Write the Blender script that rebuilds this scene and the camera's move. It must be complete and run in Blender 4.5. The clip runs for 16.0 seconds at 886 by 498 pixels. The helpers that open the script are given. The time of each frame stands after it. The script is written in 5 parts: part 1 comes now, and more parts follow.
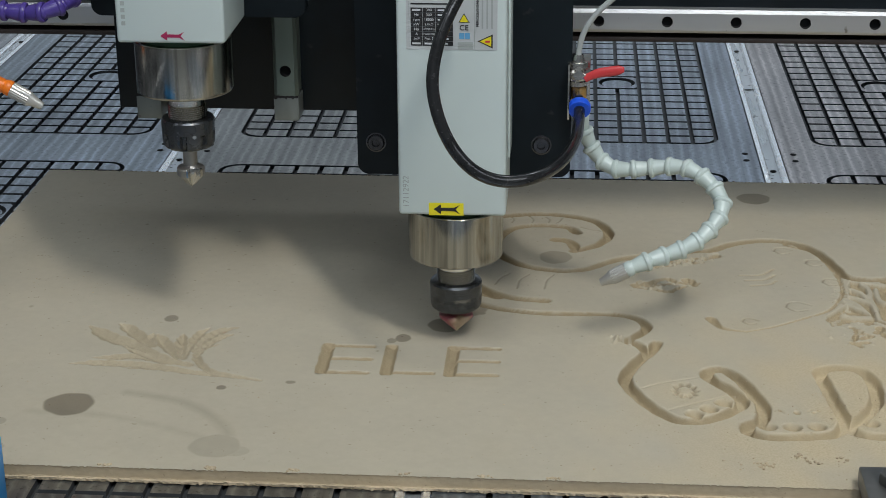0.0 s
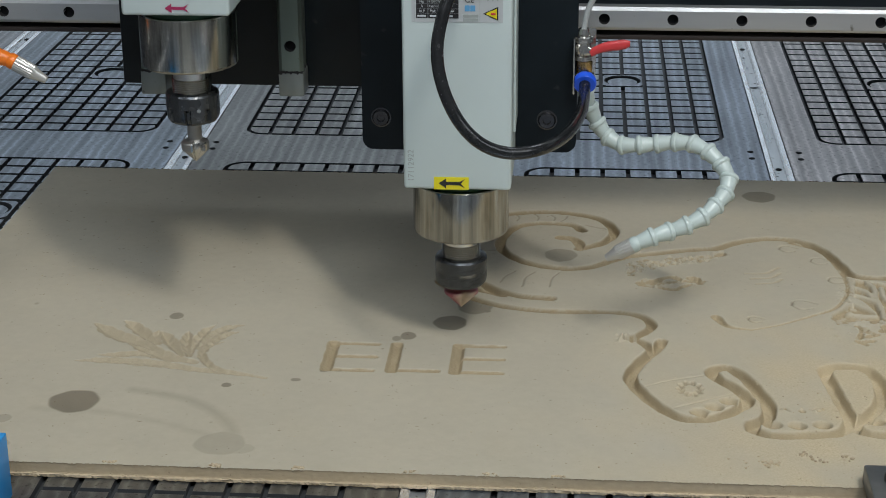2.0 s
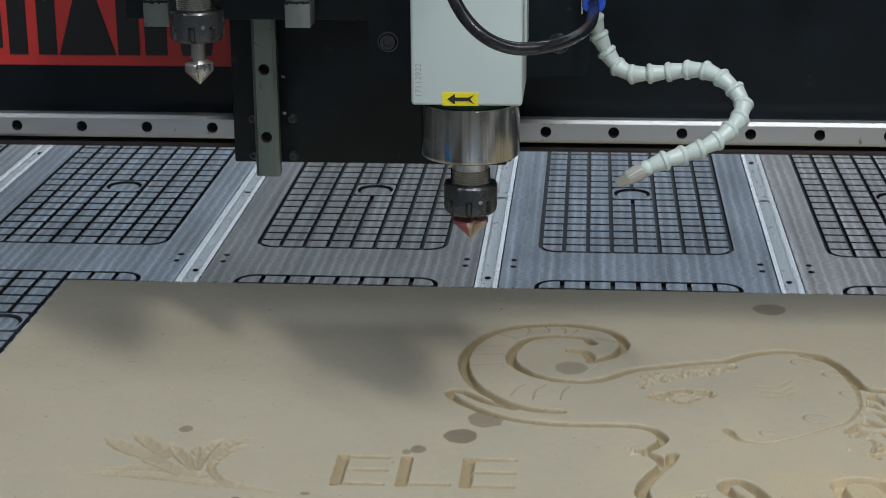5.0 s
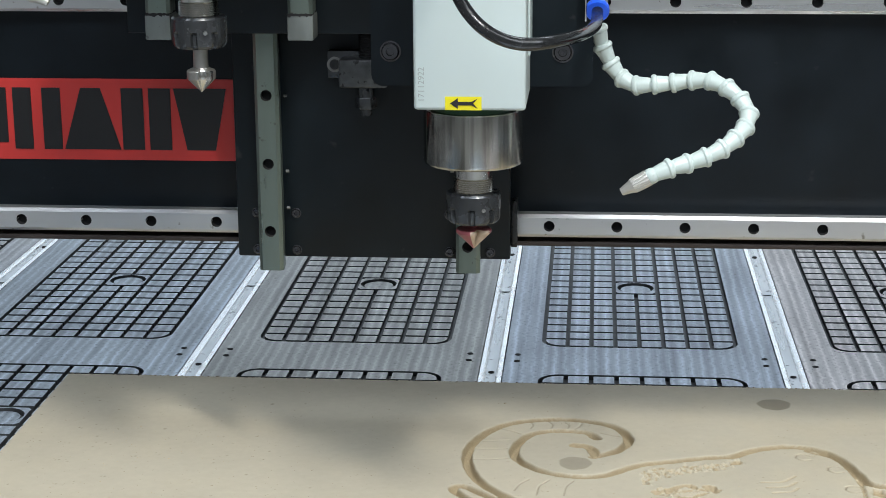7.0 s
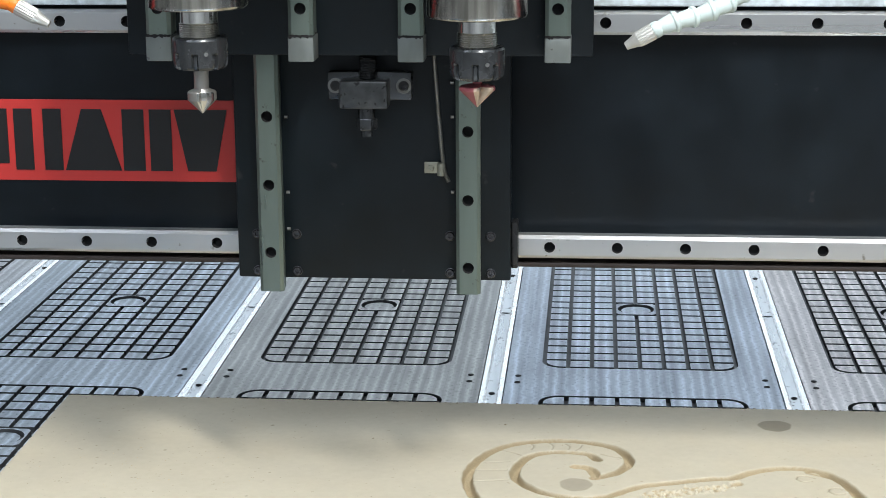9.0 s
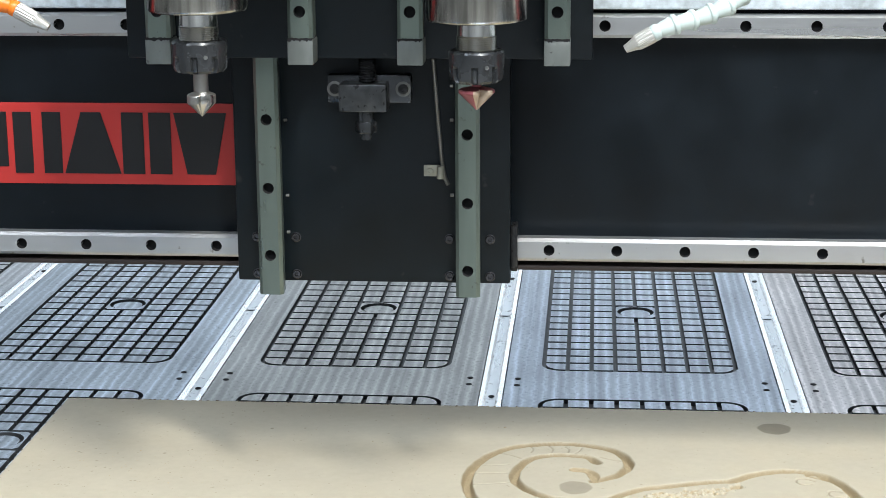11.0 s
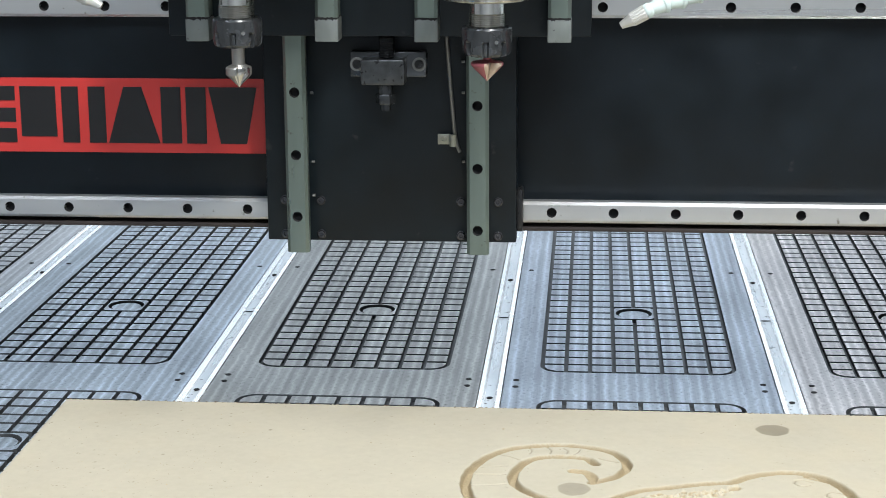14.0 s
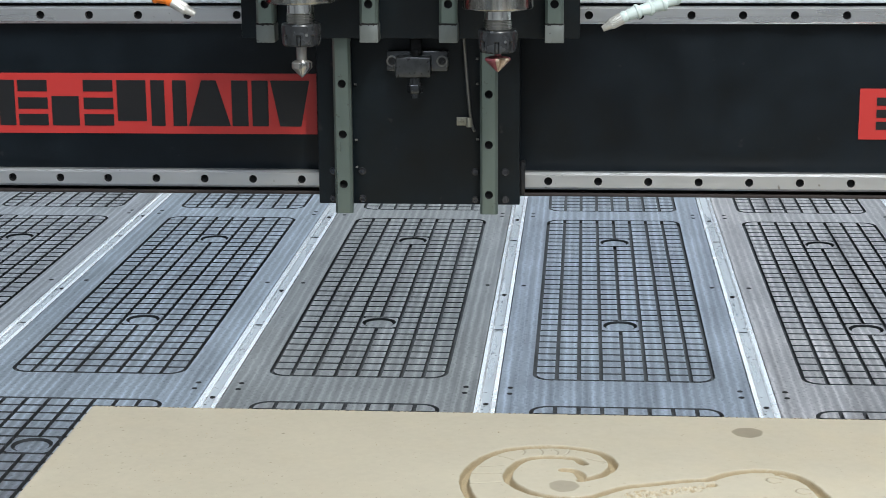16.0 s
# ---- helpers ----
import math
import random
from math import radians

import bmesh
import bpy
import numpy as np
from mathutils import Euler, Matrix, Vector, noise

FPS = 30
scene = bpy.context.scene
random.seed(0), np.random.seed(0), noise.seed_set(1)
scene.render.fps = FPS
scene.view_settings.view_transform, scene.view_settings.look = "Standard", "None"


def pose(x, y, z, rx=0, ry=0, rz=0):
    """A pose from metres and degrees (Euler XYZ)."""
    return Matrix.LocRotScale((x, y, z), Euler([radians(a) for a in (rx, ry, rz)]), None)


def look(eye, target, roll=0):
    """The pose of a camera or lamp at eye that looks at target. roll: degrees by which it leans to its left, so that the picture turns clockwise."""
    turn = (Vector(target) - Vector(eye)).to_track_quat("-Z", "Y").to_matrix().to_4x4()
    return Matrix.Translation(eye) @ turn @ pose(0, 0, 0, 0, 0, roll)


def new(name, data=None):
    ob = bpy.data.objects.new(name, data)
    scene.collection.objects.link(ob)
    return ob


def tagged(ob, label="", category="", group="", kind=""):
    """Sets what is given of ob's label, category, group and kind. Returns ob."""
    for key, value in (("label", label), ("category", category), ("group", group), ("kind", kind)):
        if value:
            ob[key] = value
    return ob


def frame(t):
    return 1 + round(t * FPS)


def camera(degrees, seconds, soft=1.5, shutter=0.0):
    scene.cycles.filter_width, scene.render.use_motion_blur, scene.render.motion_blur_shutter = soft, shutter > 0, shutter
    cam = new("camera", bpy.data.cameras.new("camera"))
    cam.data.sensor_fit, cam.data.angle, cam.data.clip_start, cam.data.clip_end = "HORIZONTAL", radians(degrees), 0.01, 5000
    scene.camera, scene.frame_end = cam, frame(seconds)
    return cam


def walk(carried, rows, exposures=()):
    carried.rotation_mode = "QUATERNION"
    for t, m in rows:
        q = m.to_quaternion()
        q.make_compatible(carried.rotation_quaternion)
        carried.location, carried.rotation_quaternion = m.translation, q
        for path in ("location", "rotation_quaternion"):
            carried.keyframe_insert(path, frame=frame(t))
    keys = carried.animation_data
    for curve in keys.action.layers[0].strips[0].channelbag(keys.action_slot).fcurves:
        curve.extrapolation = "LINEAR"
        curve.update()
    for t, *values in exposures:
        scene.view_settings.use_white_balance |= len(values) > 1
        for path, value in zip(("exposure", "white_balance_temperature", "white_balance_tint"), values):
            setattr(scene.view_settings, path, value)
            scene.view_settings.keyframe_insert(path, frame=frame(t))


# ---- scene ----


def aim(x, y, z, turn, tilt, roll):
    """A camera's pose from its place and its turn, tilt and roll in degrees."""
    return (Matrix.Translation((x, y, z)) @ Matrix.Rotation(radians(turn), 4, "Z")
            @ Matrix.Rotation(radians(90 + tilt), 4, "X") @ Matrix.Rotation(radians(roll), 4, "Z"))


cam = camera(27.74, 16.0, 0.55, 0.4)
PATH = [
    (0.0, aim(0.6130, -1.8943, 0.6243, 4.30, -21.30, -0.36)),
    (0.5, aim(0.6130, -1.8943, 0.6243, 4.31, -21.30, -0.35)),
    (1.0, aim(0.6130, -1.8943, 0.6243, 4.49, -21.32, -0.33)),
    (1.5, aim(0.6130, -1.8943, 0.6243, 4.51, -21.38, -0.35)),
    (2.0, aim(0.6130, -1.8943, 0.6243, 4.48, -21.37, -0.35)),
    (2.5, aim(0.6130, -1.8943, 0.6243, 4.50, -21.09, -0.41)),
    (3.0, aim(0.6130, -1.8943, 0.6243, 4.57, -20.72, -0.45)),
    (3.5, aim(0.6130, -1.8943, 0.6243, 4.63, -20.28, -0.45)),
    (4.0, aim(0.6130, -1.8943, 0.6243, 4.60, -19.36, -0.43)),
    (4.5, aim(0.6130, -1.8943, 0.6243, 4.64, -18.55, -0.44)),
    (5.0, aim(0.6130, -1.8943, 0.6243, 4.80, -17.77, -0.45)),
    (5.2, aim(0.6130, -1.8943, 0.6243, 4.83, -17.13, -0.44)),
    (7.3, aim(0.6130, -1.8943, 0.6243, 4.89, -14.75, -0.41)),
    (7.5, aim(0.6130, -1.8943, 0.6243, 4.84, -14.88, -0.38)),
    (8.0, aim(0.6130, -1.8943, 0.6243, 4.85, -14.65, -0.43)),
    (8.5, aim(0.6130, -1.8943, 0.6243, 4.90, -14.03, -0.41)),
    (9.0, aim(0.6130, -1.8943, 0.6243, 4.90, -14.09, -0.40)),
    (11.5, aim(0.6130, -1.8943, 0.6243, 4.88, -13.98, -0.42)),
    (12.0, aim(0.6130, -1.8943, 0.6243, 4.87, -13.98, -0.40)),
    (12.5, aim(0.6130, -1.8943, 0.6243, 4.89, -14.03, -0.38)),
    (13.0, aim(0.6130, -1.8943, 0.6243, 4.87, -14.01, -0.41)),
    (13.5, aim(0.6130, -1.8943, 0.6243, 4.83, -13.94, -0.41)),
    (14.0, aim(0.6130, -1.8943, 0.6243, 4.83, -13.95, -0.39)),
    (14.5, aim(0.6130, -1.8943, 0.6243, 4.80, -13.57, -0.41)),
    (15.0, aim(0.6130, -1.8943, 0.6243, 4.81, -13.50, -0.40)),
    (15.2, aim(0.6134, -1.9041, 0.6260, 4.80, -13.47, -0.41)),
    (15.5, aim(0.6150, -1.9435, 0.6332, 4.73, -13.42, -0.42)),
    (16.0, aim(0.6158, -2.0384, 0.6610, 4.53, -13.44, -0.44)),
]

EXPOSURE = [(0.0, -0.15), (4.0, -0.14), (5.2, -0.06), (7.3, 0.80), (8.5, 1.01), (12.5, 1.11), (14.0, 1.10), (15.0, 1.00), (16.0, 0.73)]
walk(cam, PATH, EXPOSURE)

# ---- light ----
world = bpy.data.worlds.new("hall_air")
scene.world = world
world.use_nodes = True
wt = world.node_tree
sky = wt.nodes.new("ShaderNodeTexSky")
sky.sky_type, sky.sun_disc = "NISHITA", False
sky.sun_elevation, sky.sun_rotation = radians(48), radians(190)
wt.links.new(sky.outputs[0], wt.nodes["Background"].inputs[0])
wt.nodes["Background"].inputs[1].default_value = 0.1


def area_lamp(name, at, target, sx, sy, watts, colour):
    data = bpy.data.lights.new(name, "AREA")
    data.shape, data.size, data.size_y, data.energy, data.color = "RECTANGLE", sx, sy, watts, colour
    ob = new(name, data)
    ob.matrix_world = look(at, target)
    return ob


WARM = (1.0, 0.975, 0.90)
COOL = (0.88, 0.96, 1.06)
# all lamps are out of view; this one is placed from the spindles' shadows
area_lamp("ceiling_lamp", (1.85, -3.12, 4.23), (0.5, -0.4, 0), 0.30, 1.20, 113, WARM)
# soft front fill, added to brighten the board
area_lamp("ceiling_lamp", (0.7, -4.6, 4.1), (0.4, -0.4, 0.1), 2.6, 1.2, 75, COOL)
# side, left, rear and overhead lamps, added to brighten board and bed
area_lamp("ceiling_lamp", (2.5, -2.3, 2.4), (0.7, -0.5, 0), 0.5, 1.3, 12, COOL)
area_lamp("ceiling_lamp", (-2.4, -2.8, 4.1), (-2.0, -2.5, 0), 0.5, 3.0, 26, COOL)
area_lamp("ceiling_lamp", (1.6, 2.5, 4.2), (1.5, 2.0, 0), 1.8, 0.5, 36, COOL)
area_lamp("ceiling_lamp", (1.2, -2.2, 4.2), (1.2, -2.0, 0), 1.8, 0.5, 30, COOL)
# unseen window, inferred from the bluish gleam on the bed
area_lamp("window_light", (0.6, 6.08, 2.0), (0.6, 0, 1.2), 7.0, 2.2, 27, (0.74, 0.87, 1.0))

# ---- materials ----


def material(name, colour, rough=0.5, metal=0.0, grain=0.0, scale=60.0, bump=0.0, spots=0.0, spot_colour=None,
             stretch=(1, 1, 1), rough_var=0.0, coat=0.0, spec=0.5):
    """A plain surface with two scales of colour change, uneven gloss and fine relief."""
    m = bpy.data.materials.new(name)
    m.use_nodes = True
    nt = m.node_tree
    n, l = nt.nodes, nt.links
    b = n["Principled BSDF"]
    b.inputs["Roughness"].default_value, b.inputs["Metallic"].default_value = rough, metal
    b.inputs["Coat Weight"].default_value = coat
    b.inputs["Specular IOR Level"].default_value = spec
    tc = n.new("ShaderNodeTexCoord")
    mp = n.new("ShaderNodeMapping")
    mp.inputs["Scale"].default_value = stretch
    l.new(tc.outputs["Object"], mp.inputs["Vector"])
    fine = n.new("ShaderNodeTexNoise")
    fine.inputs["Scale"].default_value, fine.inputs["Detail"].default_value = scale, 6
    wide = n.new("ShaderNodeTexNoise")
    wide.inputs["Scale"].default_value, wide.inputs["Detail"].default_value = scale / 9, 3
    l.new(mp.outputs[0], fine.inputs["Vector"])
    l.new(mp.outputs[0], wide.inputs["Vector"])
    add = n.new("ShaderNodeMath")
    add.operation = "ADD"
    l.new(fine.outputs[0], add.inputs[0])
    l.new(wide.outputs[0], add.inputs[1])
    ramp = n.new("ShaderNodeMapRange")
    ramp.inputs["From Min"].default_value, ramp.inputs["From Max"].default_value = 0.7, 1.3
    ramp.inputs["To Min"].default_value, ramp.inputs["To Max"].default_value = 1 - grain, 1 + grain
    l.new(add.outputs[0], ramp.inputs["Value"])
    hue = n.new("ShaderNodeHueSaturation")
    hue.inputs["Color"].default_value = (*colour, 1)
    l.new(ramp.outputs[0], hue.inputs["Value"])
    last = hue.outputs[0]
    if spots:
        dots = n.new("ShaderNodeTexNoise")
        dots.inputs["Scale"].default_value, dots.inputs["Detail"].default_value = scale * 2.2, 3
        l.new(tc.outputs["Object"], dots.inputs["Vector"])
        cut = n.new("ShaderNodeMapRange")
        cut.inputs["From Min"].default_value, cut.inputs["From Max"].default_value = 0.72 - spots, 0.78 - spots
        l.new(dots.outputs[0], cut.inputs["Value"])
        mix = n.new("ShaderNodeMix")
        mix.data_type = "RGBA"
        mix.inputs["B"].default_value = (*(spot_colour or colour), 1)
        l.new(cut.outputs[0], mix.inputs["Factor"])
        l.new(last, mix.inputs["A"])
        last = mix.outputs["Result"]
    l.new(last, b.inputs["Base Color"])
    if rough_var:
        rr = n.new("ShaderNodeMapRange")
        rr.inputs["From Min"].default_value, rr.inputs["From Max"].default_value = 0.7, 1.3
        rr.inputs["To Min"].default_value = max(0.02, rough - rough_var)
        rr.inputs["To Max"].default_value = min(1.0, rough + rough_var)
        l.new(add.outputs[0], rr.inputs["Value"])
        l.new(rr.outputs[0], b.inputs["Roughness"])
    if bump:
        bp = n.new("ShaderNodeBump")
        bp.inputs["Strength"].default_value, bp.inputs["Distance"].default_value = bump, 0.0005
        l.new(fine.outputs[0], bp.inputs["Height"])
        l.new(bp.outputs[0], b.inputs["Normal"])
    return m


def milled_aluminium(name, colour, rough):
    """Bed plates: long passes of the mill along y, in bands about 7 mm wide, with scratches and grime."""
    m = material(name, colour, rough, 0.85, 0.10, 90, 0.25, 0.0, None, (1, 0.06, 1), 0.08)
    nt = m.node_tree
    n, l = nt.nodes, nt.links
    b = n["Principled BSDF"]
    tc = n.new("ShaderNodeTexCoord")
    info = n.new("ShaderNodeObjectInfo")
    shift = n.new("ShaderNodeVectorMath")
    shift.operation = "ADD"
    l.new(tc.outputs["Object"], shift.inputs[0])
    l.new(info.outputs["Random"], shift.inputs[1])
    sm = n.new("ShaderNodeMapping")
    sm.inputs["Scale"].default_value = (1, 0.018, 1)
    l.new(shift.outputs[0], sm.inputs["Vector"])
    wave = n.new("ShaderNodeTexNoise")
    wave.inputs["Scale"].default_value, wave.inputs["Detail"].default_value, wave.inputs["Roughness"].default_value = 115, 5, 0.62
    l.new(sm.outputs[0], wave.inputs["Vector"])
    band = n.new("ShaderNodeMapRange")
    band.inputs["From Min"].default_value, band.inputs["From Max"].default_value = 0.32, 0.68
    band.inputs["To Min"].default_value, band.inputs["To Max"].default_value = 0.74, 1.12
    l.new(wave.outputs["Fac"], band.inputs["Value"])
    dirt_shade = n.new("ShaderNodeTexNoise")
    dirt_shade.inputs["Scale"].default_value, dirt_shade.inputs["Detail"].default_value = 7, 8
    l.new(shift.outputs[0], dirt_shade.inputs["Vector"])
    dr = n.new("ShaderNodeMapRange")
    dr.inputs["From Min"].default_value, dr.inputs["From Max"].default_value = 0.3, 0.7
    dr.inputs["To Min"].default_value, dr.inputs["To Max"].default_value = 0.78, 1.06
    l.new(dirt_shade.outputs[0], dr.inputs["Value"])
    mul = n.new("ShaderNodeMath")
    mul.operation = "MULTIPLY"
    # overlapping passes of the cutter, 11 mm apart, with a scalloped edge; gleam put into colour
    wob = n.new("ShaderNodeTexNoise")
    wob.inputs["Scale"].default_value, wob.inputs["Detail"].default_value = 55, 2
    l.new(shift.outputs[0], wob.inputs["Vector"])
    sep = n.new("ShaderNodeSeparateXYZ")
    l.new(shift.outputs[0], sep.inputs[0])

    def calc(op, a, b_):
        q = n.new("ShaderNodeMath")
        q.operation = op
        for k, v in enumerate((a, b_)):
            if isinstance(v, (int, float)):
                q.inputs[k].default_value = v
            else:
                l.new(v, q.inputs[k])
        return q.outputs[0]

    scallop = calc("MULTIPLY", calc("SINE", calc("MULTIPLY", sep.outputs[1], 2 * math.pi / 0.0125), 0.0), 0.0006)
    across = calc("ADD", calc("ADD", sep.outputs[0], calc("MULTIPLY", wob.outputs[0], 0.0075)), scallop)
    passes = calc("FRACT", calc("DIVIDE", across, 0.0115), 0.0)
    ridge = calc("POWER", calc("ABSOLUTE", calc("SUBTRACT", calc("MULTIPLY", passes, 2.0), 1.0), 0.0), 2.2)
    sheen = calc("ADD", calc("MULTIPLY", ridge, 0.46), 0.79)
    l.new(calc("MULTIPLY", band.outputs[0], sheen), mul.inputs[0])
    l.new(dr.outputs[0], mul.inputs[1])
    speck = n.new("ShaderNodeTexNoise")
    speck.inputs["Scale"].default_value, speck.inputs["Detail"].default_value = 260, 5
    l.new(shift.outputs[0], speck.inputs["Vector"])
    sr = n.new("ShaderNodeMapRange")
    sr.inputs["From Min"].default_value, sr.inputs["From Max"].default_value = 0.28, 0.42
    sr.inputs["To Min"].default_value, sr.inputs["To Max"].default_value = 0.45, 1.0
    l.new(speck.outputs[0], sr.inputs["Value"])
    mul2 = n.new("ShaderNodeMath")
    mul2.operation = "MULTIPLY"
    l.new(mul.outputs[0], mul2.inputs[0])
    l.new(sr.outputs[0], mul2.inputs[1])
    mul = mul2
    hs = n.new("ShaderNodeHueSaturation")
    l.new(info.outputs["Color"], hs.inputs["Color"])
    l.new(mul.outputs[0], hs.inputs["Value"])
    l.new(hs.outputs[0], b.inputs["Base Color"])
    rs = n.new("ShaderNodeMapRange")
    rs.inputs["To Min"].default_value, rs.inputs["To Max"].default_value = rough + 0.12, rough - 0.12
    l.new(wave.outputs["Fac"], rs.inputs["Value"])
    l.new(rs.outputs[0], b.inputs["Roughness"])
    return m


def board_material():
    """Fibreboard: a smooth sanded skin, rough brown core where it was cut, soaked stains, scored lines with painted
    shade and specks of dust.
    """
    m = material("fibreboard", (0.49, 0.444, 0.342), 0.74, 0.0, 0.040, 130, 0.2, 0.020, (0.30, 0.25, 0.18), spec=0.22)
    nt = m.node_tree
    n, l = nt.nodes, nt.links
    b = n["Principled BSDF"]
    old = b.inputs["Base Color"].links[0].from_socket
    core = n.new("ShaderNodeAttribute")
    core.attribute_name = "cut"
    cn = n.new("ShaderNodeTexNoise")
    cn.inputs["Scale"].default_value, cn.inputs["Detail"].default_value = 420, 4
    cr = n.new("ShaderNodeValToRGB")
    # brown core, set darker to make up for weak shading in the grooves
    cr.color_ramp.elements[0].position, cr.color_ramp.elements[0].color = 0.35, (0.27, 0.21, 0.122, 1)
    cr.color_ramp.elements[1].position, cr.color_ramp.elements[1].color = 0.70, (0.51, 0.42, 0.275, 1)
    l.new(cn.outputs[0], cr.inputs[0])
    mix = n.new("ShaderNodeMix")
    mix.data_type = "RGBA"
    l.new(core.outputs["Fac"], mix.inputs["Factor"])
    l.new(old, mix.inputs["A"])
    l.new(cr.outputs[0], mix.inputs["B"])
    # real stains, and the painted shade of the fine scored lines
    stain_shade = n.new("ShaderNodeAttribute")
    stain_shade.attribute_name = "stain_shade"
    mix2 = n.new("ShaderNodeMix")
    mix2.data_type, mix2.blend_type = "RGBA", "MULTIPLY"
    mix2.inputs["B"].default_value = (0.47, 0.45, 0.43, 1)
    l.new(stain_shade.outputs["Fac"], mix2.inputs["Factor"])
    l.new(mix.outputs["Result"], mix2.inputs["A"])
    # fine yellow dust lying in drifts
    dust = n.new("ShaderNodeAttribute")
    dust.attribute_name = "dust"
    mix3 = n.new("ShaderNodeMix")
    mix3.data_type = "RGBA"
    grains = n.new("ShaderNodeTexNoise")
    grains.inputs["Scale"].default_value, grains.inputs["Detail"].default_value = 620, 4
    gr = n.new("ShaderNodeValToRGB")
    gr.color_ramp.elements[0].position, gr.color_ramp.elements[0].color = 0.34, (0.49, 0.40, 0.255, 1)
    gr.color_ramp.elements[1].position, gr.color_ramp.elements[1].color = 0.60, (0.63, 0.53, 0.355, 1)
    l.new(grains.outputs[0], gr.inputs[0])
    l.new(gr.outputs[0], mix3.inputs["B"])
    l.new(dust.outputs["Fac"], mix3.inputs["Factor"])
    l.new(mix2.outputs["Result"], mix3.inputs["A"])
    l.new(mix3.outputs["Result"], b.inputs["Base Color"])
    return m


ALU = milled_aluminium("milled_aluminium", (0.62, 0.64, 0.66), 0.36)
# one dark grey for all channel floors and walls
GROOVE = material("dark_groove", (0.078, 0.084, 0.090), 0.55, 0.45, 0.25, 80)
SLOT = material("slot_aluminium", (0.95, 0.96, 0.97), 0.22, 0.80, 0.18, 160, 0.7, 0.05, (0.22, 0.23, 0.24), (1, 0.3, 1), 0.12)
CHANNEL = material("slot_channel", (0.62, 0.65, 0.67), 0.32, 0.80, 0.30, 60, 0.5, 0.08, (0.03, 0.03, 0.03), (1, 0.10, 1), 0.12)
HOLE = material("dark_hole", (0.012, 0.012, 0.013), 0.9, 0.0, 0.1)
BOARD = board_material()
EDGE = material("board_edge", (0.40, 0.325, 0.215), 0.85, 0, 0.10, 150, 0.4, 0.03, (0.26, 0.2, 0.13), (1, 1, 3))
FRINGE = material("brown_fringe", (0.21, 0.155, 0.105), 0.9, 0, 0.3, 200, 0.3)
SAWDUST = material("sawdust", (0.50, 0.41, 0.28), 0.9, 0, 0.2, 200, 0.3)
BLACK = material("black_paint", (0.0046, 0.0084, 0.0115), 0.42, 0.0, 0.40, 25, 0.10, 0.02, (0.024, 0.026, 0.028), (1, 1, 1), 0.10, spec=0.27)
BEAMBLACK = material("beam_black_paint", (0.0036, 0.0068, 0.0100), 0.42, 0.0, 0.40, 25, 0.10, 0.01, (0.020, 0.022, 0.026), (1, 1, 1), 0.10, spec=0.25)
SCREW = material("black_oxide_screw", (0.10, 0.10, 0.107), 0.22, 0.85, 0.2, 90, 0.1, 0.0, None, (1, 1, 1), 0.08)
BLACKSTEEL = material("blackened_steel", (0.035, 0.036, 0.038), 0.28, 0.6, 0.25, 60, 0.1, 0.0, None, (1, 1, 1), 0.1)
RAIL = material("ground_steel", (0.61, 0.62, 0.625), 0.32, 0.85, 0.07, 50, 0.08, 0.02, (0.3, 0.29, 0.26), (0.05, 1, 1), 0.06)
OILED = material("oiled_rail", (0.205, 0.25, 0.222), 0.33, 0.75, 0.12, 60, 0.08, 0.03, (0.12, 0.13, 0.11), (1, 1, 0.08), 0.08)
RUST = material("brown_primer", (0.026, 0.019, 0.017), 0.6, 0, 0.25, 40, 0.2)
RED = material("red_film", (0.46, 0.030, 0.026), 0.42, 0, 0.05, 14)
FILM = material("black_film", (0.008, 0.008, 0.009), 0.4, 0, 0.1, 14)
CASE = material("light_grey_enamel", (0.57, 0.655, 0.645), 0.36, 0.0, 0.025, 20, 0.03, 0.0, None, (1, 1, 1), 0.06)
# upright streaks in the colour stand in for reflections
CHROME = material("turned_steel", (0.34, 0.335, 0.31), 0.17, 1.0, 0.75, 190, 0.1, 0, None, (1, 1, 0.03), 0.06)
THREAD = material("threaded_steel", (0.60, 0.59, 0.56), 0.24, 1.0, 0.12, 60, 0.05, 0.02, (0.15, 0.13, 0.1))
NUT = material("burnished_nut", (0.085, 0.09, 0.095), 0.27, 0.7, 0.2, 70, 0.1, 0.02, (0.2, 0.2, 0.2), (1, 1, 1), 0.1)
BIT = material("ground_carbide", (0.42, 0.405, 0.375), 0.42, 0.85, 0.2, 80, 0.1)
BITRED = material("red_coated_bit", (0.36, 0.10, 0.115), 0.4, 0.25, 0.3, 60, 0.1, 0.08, (0.42, 0.33, 0.24))
FLUTE = material("worn_flute", (0.56, 0.44, 0.33), 0.4, 0.3, 0.25, 120, 0.15, 0.06, (0.35, 0.15, 0.13))
YELLOW = material("yellow_sticker", (0.80, 0.70, 0.02), 0.4, 0, 0.04)
INK = material("black_ink", (0.02, 0.02, 0.022), 0.5)
PAPER = material("silver_sticker", (0.52, 0.55, 0.56), 0.4, 0.1, 0.04)
LIGHTINK = material("pale_ink", (0.55, 0.58, 0.6), 0.5)
BLUEINK = material("blue_ink", (0.12, 0.36, 0.62), 0.5)
REDINK = material("magenta_ink", (0.35, 0.02, 0.09), 0.5)
GREYINK = material("stamped_grey", (0.36, 0.40, 0.39), 0.5)
GREEN = material("green_seal", (0.03, 0.10, 0.05), 0.45)
WHITEPLASTIC = material("grey_white_plastic", (0.55, 0.64, 0.615), 0.34, 0, 0.05, 60, 0.03, spec=0.6)
